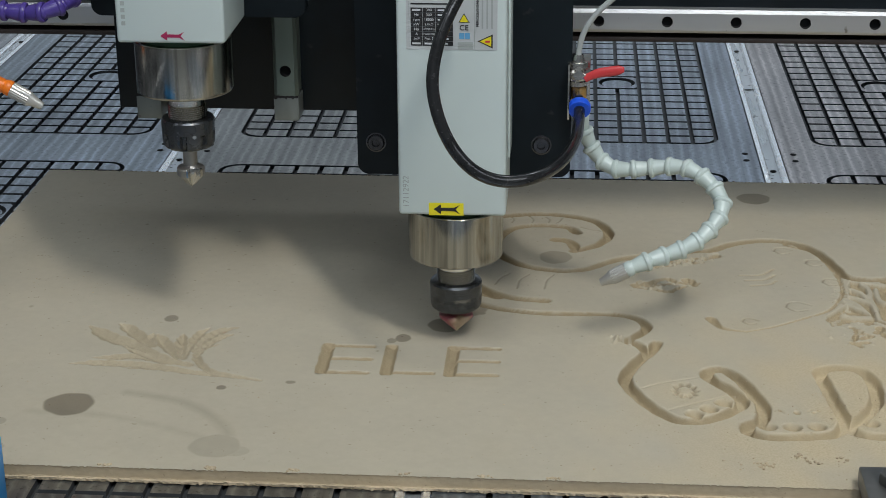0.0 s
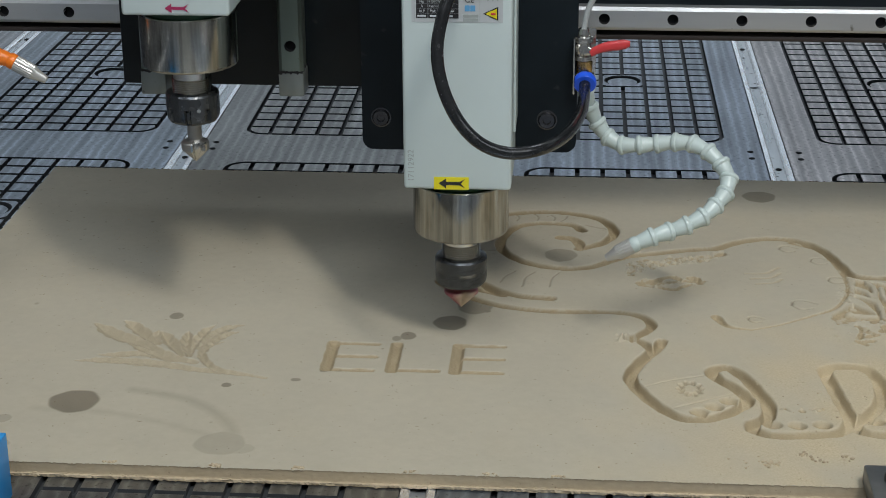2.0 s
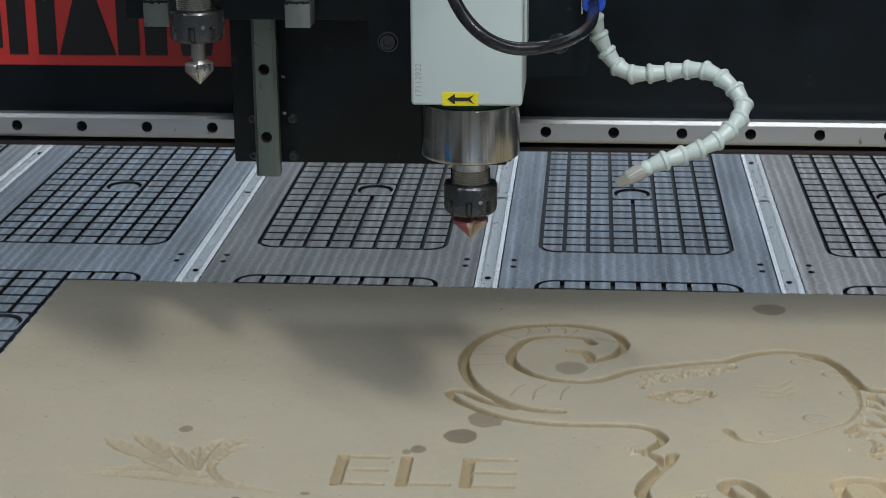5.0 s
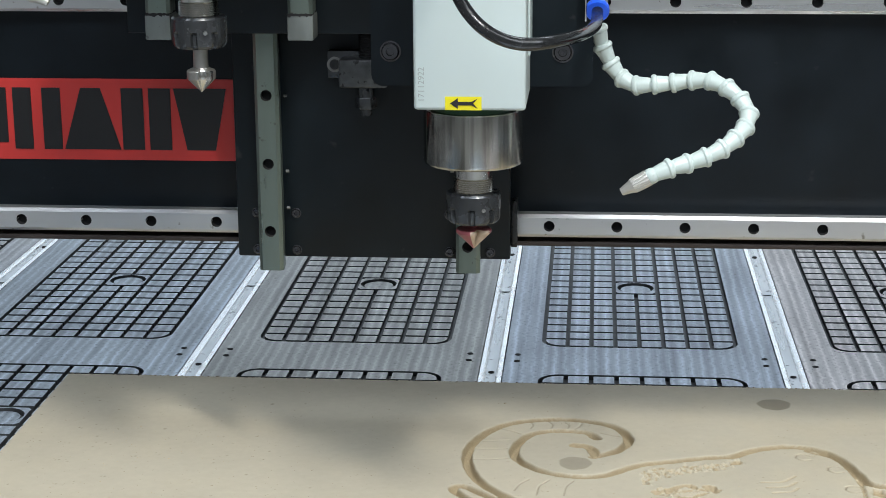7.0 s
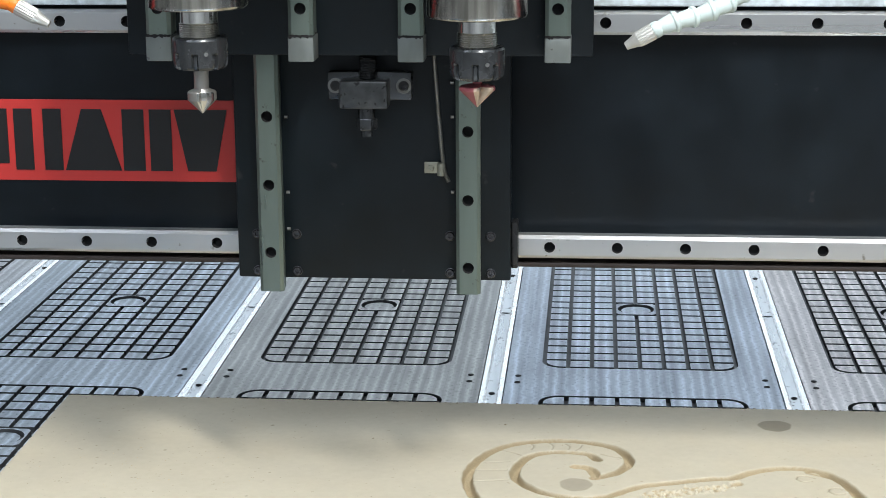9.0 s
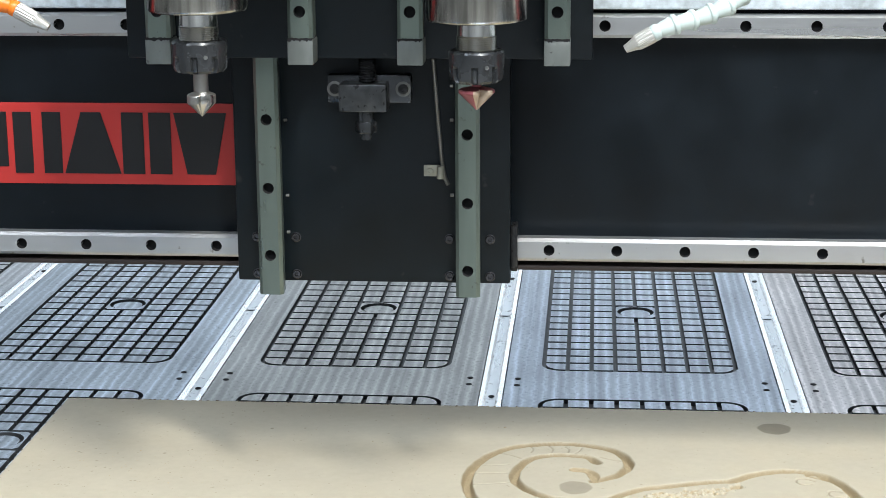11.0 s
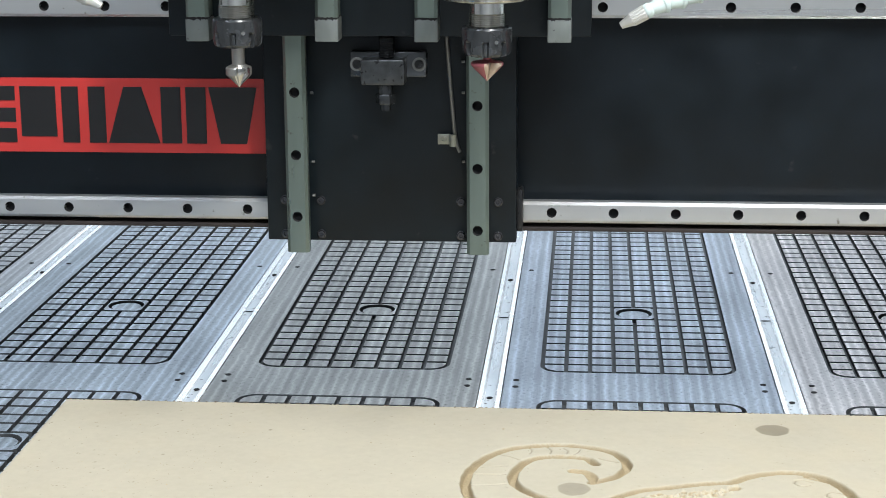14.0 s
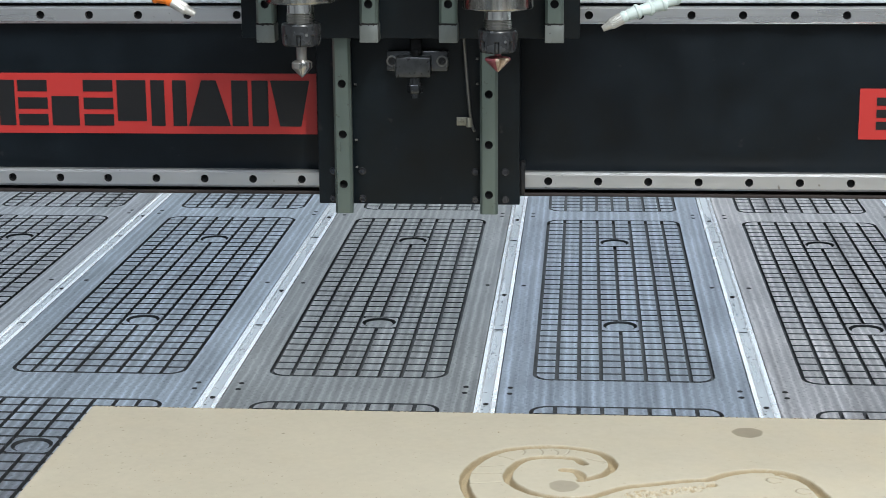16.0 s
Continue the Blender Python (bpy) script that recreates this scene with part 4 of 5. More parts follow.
for k in range(620):
    if k % 3:
        x, y = rng.normal(.82, .09), rng.uniform(-.768, -.60)
        if not BX0 + .01 < x < 1.1:
            continue
    else:
        x, y = (rng.normal(.20, .07), rng.normal(-.36, .10)) if k % 2 else (rng.uniform(.07, 1.1), rng.uniform(-.76, -.14))
        if not (BX0 + .005 < x and y < BY1 - .005):
            continue
    r = rng.uniform(.00018, .0006) * (1.8 if k % 17 == 0 else 1)
    made = bmesh.ops.create_icosphere(bm, subdivisions=1, radius=r)["verts"]
    for q in made:
        q.co = Vector((q.co.x * rng.uniform(.7, 1.6) + x, q.co.y * rng.uniform(.7, 1.3) + y, TOP + r * 0.3 + q.co.z * 0.6))
for cx, cy, num in ((.755, -.742, 16), (.782, -.725, 9), (.790, -.733, 8), (.812, -.728, 6), (.606, -.7695, 14), (.556, -.7695, 9), (.500, -.7697, 7), (.360, -.7695, 12), (.285, -.7690, 9), (.420, -.7693, 8)):
    for k in range(num):
        r = rng.uniform(.0006, .0014)
        x, y = cx + rng.normal(0, .0030), cy + rng.normal(0, .0022 if cy > -.76 else .0007)
        made = bmesh.ops.create_icosphere(bm, subdivisions=1, radius=r)["verts"]
        for q in made:
            q.co = Vector((q.co.x * rng.uniform(.7, 1.7) + x, q.co.y * rng.uniform(.6, 1.4) + y, TOP + r * 0.4 + q.co.z * 0.9))
tagged(part("sawdust", bm, SAWDUST, None, "", 0), "brown crumbs of sawdust scattered on the board", "sawdust", kind="stuff")
# brown fluff along the sawn far edge
bm = bmesh.new()
for k in range(520):
    x, y = rng.uniform(BX0, BX1), BY1 + rng.normal(.0004, .0010)
    r = rng.uniform(.0003, .0010)
    made = bmesh.ops.create_icosphere(bm, subdivisions=1, radius=r)["verts"]
    for q in made:
        q.co = Vector((q.co.x * rng.uniform(.8, 2.2) + x, q.co.y + y, TOP - .0004 + q.co.z * 0.8))
part("frayed_fringe", bm, FRINGE, board, "dark brown frayed fringe along the sawn edge", 0)

# ---- gantry ----
YR = -0.3439
GANTRY = thing("gantry", (0.67, -0.22, 0.2), "black painted gantry beam with two bright guide rails", "gantry")
GX0, GX1 = -1.0, 2.35
bm = bmesh.new()
box(bm, GX0, GX1, YR + 0.0175, -0.10, 0.2215, 0.62, 0.003)
part("beam", bm, BEAMBLACK, GANTRY)
for x in (-0.93, 2.28):
    bm = bmesh.new()
    box(bm, x - 0.05, x + 0.05, YR + 0.02, -0.102, -0.0305, 0.2212, 0.004)
    part("side_post", bm, BLACK, GANTRY)
bm = bmesh.new()
box(bm, GX0, GX1, YR + 0.006, -0.11, 0.2165, 0.2212, 0.0015)
part("bottom_lip", bm, RUST, GANTRY, "brown primed steel lip under the beam")
bm = bmesh.new()
box(bm, GX0, GX1, YR - 0.004, YR + 0.0172, 0.4505, 0.53, 0.004)
part("cable_cover", bm, HAMMER, GANTRY, "grey hammered metal cover")


def guide_rail(bm, x0, x1, zc, first, yf, thick, half=0.0105):
    """A level guide rail: chamfered bar, screw holes 60 mm apart in its front face."""
    t = thick
    sec = [(yf, zc - half + .003), (yf, zc + half - .003), (yf + .003, zc + half), (yf + t * .45, zc + half), (yf + t * .62, zc + half - .0028), (yf + t, zc + half - .001),
           (yf + t, zc - half + .001), (yf + t * .62, zc - half + .0028), (yf + t * .45, zc - half), (yf + .003, zc - half)]
    extrude_section(bm, sec, x0, x1, skip=(0,))
    h = half - .003
    x = first
    while x - 0.012 < x0 + 1e-6:
        x += 0.06
    a = x0
    while x + 0.012 < x1:
        l, r = x - h, x + h
        q = [bm.verts.new(p) for p in ((a, yf, zc - h), (l, yf, zc - h), (l, yf, zc + h), (a, yf, zc + h))]
        bm.faces.new(q)
        holed(bm, (x, yf, zc), (1, 0, 0), (0, 0, 1), h, h, 0.0049, 0.007)
        a = r
        x += 0.06
    q = [bm.verts.new(p) for p in ((a, yf, zc - h), (x1, yf, zc - h), (x1, yf, zc + h), (a, yf, zc + h))]
    bm.faces.new(q)



def sink(ob, yf):
    """Faces that lie behind a rail's front, within the holes, take the dark material."""
    me = ob.data
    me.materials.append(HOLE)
    y = yf - base_of(ob.parent).y
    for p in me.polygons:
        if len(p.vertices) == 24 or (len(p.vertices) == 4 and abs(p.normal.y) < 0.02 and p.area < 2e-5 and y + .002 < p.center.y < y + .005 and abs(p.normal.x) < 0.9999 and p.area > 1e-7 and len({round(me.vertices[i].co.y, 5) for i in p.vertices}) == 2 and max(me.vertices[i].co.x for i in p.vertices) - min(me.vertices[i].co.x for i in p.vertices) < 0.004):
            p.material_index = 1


for nm, zc, first in (("lower_rail", 0.2366, 0.0952 - 1.2), ("upper_rail", 0.4362, 0.0819 - 1.2)):
    bm = bmesh.new()
    guide_rail(bm, GX0, GX1, zc, first, YR, 0.0175)
    sink(part(nm, bm, RAIL, GANTRY, "ground steel guide rail with screw holes", 30), YR)
for x, w in ((.5720, .0040), (.5775, .0060), (.5900, .0030)):
    bm = bmesh.new()
    box(bm, x, x + w, YR - 0.0002, YR + 0.0003, 0.2432, 0.2440)
    part("stamped_line", bm, GREYINK, GANTRY, "", 0)
# red band of the maker's mark, drawn as plain black shapes
YB = YR + 0.0175


def band(x0, x1, z0, z1, marks, parent):
    bm = bmesh.new()
    box(bm, x0, x1, YB - 0.0012, YB + 0.001, z0, z1)
    ob = part("red_band", bm, RED, parent, "red film band with plain black marks", 0)
    for poly in marks:
        bm = bmesh.new()
        a = [bm.verts.new((x, YB - 0.0020, z)) for x, z in poly]
        b = [bm.verts.new((x, YB - 0.0008, z)) for x, z in poly]
        bm.faces.new(a)
        for i in range(len(a)):
            bm.faces.new((a[i], a[(i + 1) % len(a)], b[(i + 1) % len(a)], b[i]))
        part("mark", bm, FILM, ob, "", 0)


def block(x, w, z0, z1):
    return [(x, z0), (x + w, z0), (x + w, z1), (x, z1)]


MZ0, MZ1 = 0.2990, 0.3552
marks = []
x = 0.2860
for w, kind in ((.0500, "post"), (.0490, "slab"), (.0520, "wedge"), (.0470, "bars"), (.0420, "flag"), (.0420, "rows"), (.0400, "foot"), (.0420, "rows"), (.05, "slab")):
    x -= w
    m = MZ1 - MZ0
    if kind == "post":
        marks += [[(x + .012, MZ0), (x + .038, MZ0), (x + w - .001, MZ1), (x + .001, MZ1)]]
    elif kind == "slab":
        marks += [block(x + .002, .020, MZ0, MZ1), block(x + .027, .020, MZ0, MZ1)]
    elif kind == "wedge":
        marks += [[(x, MZ0), (x + .052, MZ0), (x + .035, MZ1), (x + .017, MZ1)]]
    elif kind == "bars":
        marks += [block(x + .001, .017, MZ0, MZ1), block(x + .028, .017, MZ0, MZ1)]
    elif kind == "flag":
        marks += [block(x + .001, .036, MZ0 + .006, MZ1)]
    elif kind == "rows":
        marks += [block(x + .001, .037, MZ0 + q, MZ0 + q + .014) for q in (0, .0205, .0422)]
    else:
        marks += [block(x + .001, .034, MZ0, MZ1 - .020)]
band(-0.42, 0.2935, 0.2893, 0.3636, marks, GANTRY)
band(0.9435, 1.62, 0.2870, 0.3480, [block(.9635, .04, .299, .3085), block(.9635, .04, .3135, .323), block(.9635, .04, .328, .3375), block(1.015, .04, .299, .325), block(1.07, .05, .299, .3375), block(1.14, .05, .299, .3375)], GANTRY)


def cap_screw(bm, x, y, z, r, deep=0.004):
    """A sunk cap screw facing the front, with its socket."""
    m = Matrix.Translation((x, y, z)) @ Matrix.Rotation(radians(90), 4, "X")
    turned(bm, [(r * 1.25, -0.001), (r * 1.25, 0.0004), (r * 1.08, 0.0006), (r, deep * 0.7), (r * .9, deep), (r * .5, deep), (r * .45, deep * .3)], 18, m)


# ---- cross carriage with the lifting rails ----
CROSS = thing("cross_carriage", (0.4215, -0.36, 0.2135), "black cross carriage plate with two oiled lifting rails", "machine carriage")
YP = -0.3749
bm = bmesh.new()
box(bm, 0.3010, 0.5420, YP, -0.3575, 0.2135, 0.68, 0.0015)
part("back_plate", bm, BLACK, CROSS)
bm = bmesh.new()
box(bm, 0.5422, 0.5478, -0.366, YR - 0.002, 0.2225, 0.2635, 0.001)
part("slide_block", bm, BLACKSTEEL, CROSS)
for x in (0.335, 0.495):
    bm = bmesh.new()
    box(bm, x - 0.035, x + 0.035, -0.3576, YR + 0.001, 0.2295, 0.2437, 0.0005)
    part("slide_block", bm, BLACKSTEEL, CROSS)


def upright_rail(bm, xc, z0, z1, first, yf, thick, half=0.0105):
    guide_rail(bm, z0, z1, 0.0, first, yf, thick, half)
    for q in bm.verts:
        q.co = Vector((xc - q.co.z, q.co.y, q.co.x))


YZ = YP - 0.018
for xc, first in ((0.3333, 0.1208), (0.5061, 0.1691)):
    bm = bmesh.new()
    upright_rail(bm, xc, 0.2055, 0.66, first, YZ, 0.0179)
    ob = part("lifting_rail", bm, OILED, CROSS, "greenish oiled steel rail with screw holes", 30)
    me = ob.data
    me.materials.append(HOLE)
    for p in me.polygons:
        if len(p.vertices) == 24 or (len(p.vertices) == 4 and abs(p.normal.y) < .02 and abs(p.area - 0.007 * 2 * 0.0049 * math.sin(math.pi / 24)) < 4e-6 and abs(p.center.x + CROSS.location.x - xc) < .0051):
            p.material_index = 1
for x in (0.3185, 0.3535, 0.4890, 0.5245):
    for z in (0.2200, 0.2535):
        bm = bmesh.new()
        cap_screw(bm, x, YP, z, 0.0036, 0.0028)
        part("screw", bm, SCREW, CROSS)
# ball screw bearing with its flange, coupling and locknut
bm = bmesh.new()
box(bm, 0.3860, 0.4580, YP - 0.012, YP - 0.0004, 0.3750, 0.3990, 0.0015)
flange = part("bearing_flange", bm, NUT, CROSS, "dull steel bearing flange")
for x in (0.3925, 0.4512):
    bm = bmesh.new()
    cap_screw(bm, x, YP - 0.0122, 0.3872, 0.0042, 0.003)
    part("screw", bm, BLACKSTEEL, flange)
    bm = bmesh.new()
    turned(bm, [(0.0060, -0.0006), (0.0066, -0.0006), (0.0066, 0.0006), (0.0060, 0.0006)], 24, Matrix.Translation((x, YP - 0.0122, 0.3872)) @ Matrix.Rotation(radians(90), 4, "X"))
    part("washer", bm, CLAMP, flange)
bm = bmesh.new()
box(bm, 0.3985, 0.4395, YP - 0.034, YP - 0.0115, 0.3705, 0.3945, 0.0022)
part("bearing_block", bm, OILY, CROSS, "oily grey bearing block")
bm = bmesh.new()
prof = []
for k in range(12):
    prof += [(0.0068, 0.3950 + k * .0022), (0.0078, 0.3961 + k * .0022)]
turned(bm, prof, 20, Matrix.Translation((0.4220, YP - 0.022, 0)))
part("ball_screw", bm, BLACKSTEEL, CROSS, "greasy ball screw")
bm = bmesh.new()
turned(bm, [(0.0050, 0.3455), (0.0050, 0.3515)], 16, Matrix.Translation((0.4202, YP - 0.022, 0)))
turned(bm, [(0.0088, 0.3515), (0.0094, 0.3525), (0.0094, 0.3600), (0.0088, 0.3612)], 6, Matrix.Translation((0.4202, YP - 0.022, 0)))
turned(bm, [(0.0072, 0.3613), (0.0072, 0.3708)], 18, Matrix.Translation((0.4202, YP - 0.022, 0)))
part("lock_nut", bm, NUT, CROSS, "dark steel lock nut on a threaded end")
bm = bmesh.new()
path = glide([(.4735, YP - .006, .470), (.4768, YP - .006, .410), (.4808, YP - .006, .355), (.4845, YP - .006, .316), (.4888, YP - .005, .3020)], 0.0009)
for a, b in zip(path[::2], path[1::2]):
    rod(bm, a, b, 0.0020, 0.0016, 10)
tube(bm, path[::8], 0.0017, 8, 0.003)
part("spring_conduit", bm, CLAMP, CROSS, "grey coiled steel conduit")
bm = bmesh.new()
box(bm, 0.4672, 0.4802, YP - 0.0022, YP - 0.0002, 0.3095, 0.3195, 0.0006)
rod(bm, (0.4822, YP - .0060, 0.3085), (0.4822, YP - .0060, 0.3195), 0.0034, None, 14)
clip = part("conduit_clip", bm, CLIPMAT, CROSS, "plated steel conduit clip")
bm = bmesh.new()
cap_screw(bm, 0.4728, YP - .0022, 0.3145, 0.0026, 0.002)
part("screw", bm, CLIPMAT, clip)
for x, s, zz in ((0.3462, 1, (.2590, .2918, .3585)), (0.4932, -1, (.2935, .3595, .3890))):
    for z in zz:
        bm = bmesh.new()
        rod(bm, (x, YP - .004, z), (x + s * 0.0028, YP - .004, z), 0.0014, None, 10)
        part("set_screw", bm, CLAMP, CROSS)

# ---- lift plate ----
LIFT = thing("lift_plate", (0.4153, -0.4, 0.4160), "black lifting plate with four short oiled rails", "machine carriage")
YL = -0.4080
bm = bmesh.new()
box(bm, 0.2195, 0.6118, YL, YZ - 0.002, 0.4160, 0.86, 0.0015)
part("plate", bm, BLACK, LIFT)
for xc in (0.3333, 0.5061):
    bm = bmesh.new()
    box(bm, xc - .0070, xc + .0070, YZ - 0.0023, YZ + 0.001, 0.440, 0.510)
    part("slide_block", bm, BLACKSTEEL, LIFT)
for xc in (0.2520, 0.3712, 0.4622, 0.5828):
    bm = bmesh.new()
    upright_rail(bm, xc, 0.4358, 0.80, 0.4580 - 0.06, YL - 0.0255, 0.0253)
    ob = part("short_rail", bm, OILED, LIFT, "greenish oiled steel rail with screw holes", 30)
    me = ob.data
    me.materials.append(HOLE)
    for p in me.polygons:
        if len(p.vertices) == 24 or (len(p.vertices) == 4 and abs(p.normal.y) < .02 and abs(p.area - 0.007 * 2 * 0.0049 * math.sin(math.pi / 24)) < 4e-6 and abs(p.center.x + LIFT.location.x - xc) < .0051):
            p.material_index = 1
    bm = bmesh.new()
    box(bm, xc - .0108, xc + .0108, YL - 0.0258, YL - 0.0002, 0.4140, 0.4350, 0.0012)
    part("end_stop", bm, STOP, LIFT, "worn grey steel end stop with a dark seam")
    bm = bmesh.new()
    rg = random.Random(int(xc * 1000))
    box(bm, xc - .0100, xc + .0100, YL - 0.0250, YL - 0.0010, 0.4349, 0.4360)
    lo = [bm.verts.new((xc - .0104 + .0208 * k / 18, YL - .0260, 0.4349 - rg.choice((.0002, .0005, .0009, .0017)))) for k in range(19)]
    hi = [bm.verts.new((xc - .0104 + .0208 * k / 18, YL - .0260, 0.4360 + rg.choice((.0001, .0003, .0006)))) for k in range(19)]
    for k in range(18):
        bm.faces.new((lo[k], lo[k + 1], hi[k + 1], hi[k]))
    part("seam", bm, HOLE, LIFT, "", 0)


# ---- spindles ----
AX_Y = -0.5324


def spindle(xa, zb, tip, bit_r, bit_mat, plate_z, label, plate_label):
    """A square air-cooled spindle. xa: its axis; zb: the height of the case's lower edge; tip: the bit's point."""
    th = thing("spindle", (xa, AX_Y, tip), label, "spindle", "pair of spindles")
    bm = bmesh.new()
    w = 0.0880
    box(bm, xa + .0035 - w, xa + .0035 + w, AX_Y + 0.0444, AX_Y + 0.0620, plate_z, plate_z + 0.36, 0.0)
    edges = [e for e in bm.edges if abs(e.verts[0].co.y - e.verts[1].co.y) > 0.01]
    bmesh.ops.bevel(bm, geom=edges, offset=0.009, segments=5, affect="EDGES", profile=0.5)
    bmesh.ops.bevel(bm, geom=[e for e in bm.edges if abs(e.calc_face_angle(0)) > 1.2], offset=0.0008, segments=2, affect="EDGES")
    pl = part("mount_plate", bm, BLACK, th, plate_label)
    for x in (xa - .0688, xa + .0675):
        for z in (plate_z + .028, plate_z + .20):
            bm = bmesh.new()
            cap_screw(bm, x, AX_Y + 0.0444, z, 0.0068, 0.0035)
            part("screw", bm, SCREW, pl)
    for x in ((0.4622, 0.5828) if xa > 0.4 else (0.2520, 0.3712)):
        bm = bmesh.new()
        box(bm, x - .0065, x + .0065, AX_Y + 0.0618, YL - 0.0245, plate_z + .03, plate_z + .10, 0.0005)
        part("slide_block", bm, BLACKSTEEL, pl)
    bm = bmesh.new()
    h = 0.0420
    box(bm, xa - h, xa + h, AX_Y - 0.0430, AX_Y + 0.0442, zb, zb + 0.30, 0.0028, 3)
    case = part("case", bm, CASE, th, "light grey enamelled square case")
    bm = bmesh.new()
    box(bm, xa + h - 0.0002, xa + h + 0.0016, AX_Y - 0.0020, AX_Y + 0.0435, zb + .035, zb + .29, 0.0006)
    part("side_plate", bm, CASE, th)
    z0 = zb - 0.0485
    bm = bmesh.new()
    turned(bm, [(0.0330, zb - .006), (0.0330, zb + .002)], 40, Matrix.Translation((xa, AX_Y, 0)))
    part("seal", bm, GREEN, th, "dark green seal")
    bm = bmesh.new()
    turned(bm, [(0.0300, z0), (0.0368, z0 + .0003), (0.0380, z0 + .0012), (0.0386, z0 + .003), (0.0386, zb - .006), (0.0380, zb - .0052)], 64, Matrix.Translation((xa, AX_Y, 0)))
    part("nose", bm, CHROME, th, "polished turned steel nose")
    n0, n1 = zb - 0.0955, zb - 0.0705
    bm = bmesh.new()
    turned(bm, [(0.0150, n1 - .004), (0.0150, n1 + .0095), (0.0143, n1 + .0105), (0.0143, z0 + .001)], 40, Matrix.Translation((xa, AX_Y, 0)))
    prof = []
    k = n1 - .002
    while k < n1 + .010:
        prof += [(0.0150, k), (0.0157, k + .0007), (0.0150, k + .0014)]
        k += 0.0016
    turned(bm, prof, 40, Matrix.Translation((xa, AX_Y, 0)))
    part("thread", bm, THREAD, th, "threaded steel spindle end")
    bm = bmesh.new()
    turned(bm, [(0.0136, n1 + .0108), (0.0146, n1 + .0112), (0.0146, z0 + .0008)], 40, Matrix.Translation((xa, AX_Y, 0)))
    for q in bm.verts:
        if q.co.x > xa + .0105 and q.co.y < AX_Y:
            q.co.x, q.co.y = xa + .0112 + (q.co.x - xa - .0112) * .3, q.co.y + .0025
    part("neck", bm, NECK, th, "bright steel neck with a spanner flat")
    bm = bmesh.new()
    sides = 96
    prof = [(0.0168, n0), (0.0188, n0 + .0005), (0.0205, n0 + .0026), (0.0211, n0 + .006), (0.0212, n0 + .0118), (0.0213, n0 + .0136), (0.0213, n1 - .0022), (0.0203, n1 - .0006), (0.0185, n1), (0.0158, n1)]
    turned(bm, prof, sides, Matrix.Translation((xa, AX_Y, 0)))
    for q in bm.verts:
        a = math.atan2(q.co.y - AX_Y, q.co.x - xa)
        if n0 + .0004 < q.co.z < n0 + .0125 and math.cos(a * 8) > 0.55:
            f = 0.86
            q.co.x, q.co.y = xa + (q.co.x - xa) * f, AX_Y + (q.co.y - AX_Y) * f
    nut = part("collet_nut", bm, NUT, th, "burnished dark collet nut with spanner slots", 28)
    bm = bmesh.new()
    rod(bm, (xa + .0085, AX_Y - .0195, n0 + .0135), (xa + .0092, AX_Y - .0215, n0 + .0135), 0.0017, None, 12)
    part("dimple", bm, NICKEL, nut)
    bm = bmesh.new()
    turned(bm, [(0.0105, n0 - .0006), (0.0125, n0 + .0004), (0.0160, n0 + .0012)], 30, Matrix.Translation((xa, AX_Y, 0)))
    part("collet", bm, THREAD, th)
    # a countersinking bit: flats are taken off the cone
    sh = 0.0058 if bit_r < .012 else 0.0036
    land = 0.0056 if bit_r < .012 else 0.0016
    cone = bit_r * 0.98
    bm = bmesh.new()
    turned(bm, [(sh, tip + cone + land + .002), (sh, n0 + .001)], 20, Matrix.Translation((xa, AX_Y, 0)))
    part("shank", bm, bit_mat if bit_mat is BITRED else BIT, th)
    bm = bmesh.new()
    turned(bm, [(0.0004, tip), (bit_r * .97, tip + cone * .96), (bit_r, tip + cone), (bit_r, tip + cone + land), (bit_r * .93, tip + cone + land + .0010), (sh, tip + cone + land + .0030)], 48, Matrix.Translation((xa, AX_Y, 0)))
    for q in bm.verts:
        dx, dy = q.co.x - xa, q.co.y - AX_Y
        a = math.atan2(dy, dx) + radians(62)
        r = math.hypot(dx, dy)
        if r > .001 and q.co.z < tip + cone + land + .0014:
            f = 1 - 0.55 * max(0.0, math.cos(a * 2)) ** 6 if bit_r > .012 else (0.66 if math.cos(a * 2) > 0.72 else 1.0)
            q.co.x, q.co.y = xa + dx * f, AX_Y + dy * f
    ob = part("bit", bm, bit_mat, th, "", 28)
    ob.data.materials.append(FLUTE if bit_mat is BITRED else THREAD)
    for p in ob.data.polygons:
        c = p.center + base_of(th) - Vector((xa, AX_Y, 0))
        if math.cos(2 * (math.atan2(c.y, c.x) + radians(62))) > 0.30 and c.z < tip + cone + land + .001:
            p.material_index = 1
    return th, case


R_ZB, R_TIP = 0.5117, 0.3942
L_ZB, L_TIP = 0.5185, 0.3877
RIGHT, RCASE = spindle(0.5222, R_ZB, R_TIP, 0.0140, BITRED, 0.5150, "light grey square spindle with yellow arrow sticker and red bit", "black mounting plate")
LEFT, LCASE = spindle(0.3055, L_ZB, L_TIP, 0.0112, BIT, 0.5180, "light grey square spindle with magenta arrow and steel countersink bit", "black mounting plate")

# stickers and print on the cases
YF = AX_Y - 0.0430


def slip(name, x0, x1, z0, z1, mat, parent, out=0.0004, label=""):
    bm = bmesh.new()
    box(bm, x0, x1, YF - out, YF + 0.0006, z0, z1)
    return part(name, bm, mat, parent, label, 0)


def outline(name, pts, mat, parent, out):
    bm = bmesh.new()
    a = [bm.verts.new((x, YF - out, z)) for x, z in pts]
    b = [bm.verts.new((x, YF - out + .0003, z)) for x, z in pts]
    bm.faces.new(a)
    for i in range(len(a)):
        bm.faces.new((a[i], a[(i + 1) % len(a)], b[(i + 1) % len(a)], b[i]))
    return part(name, bm, mat, parent, "", 0)


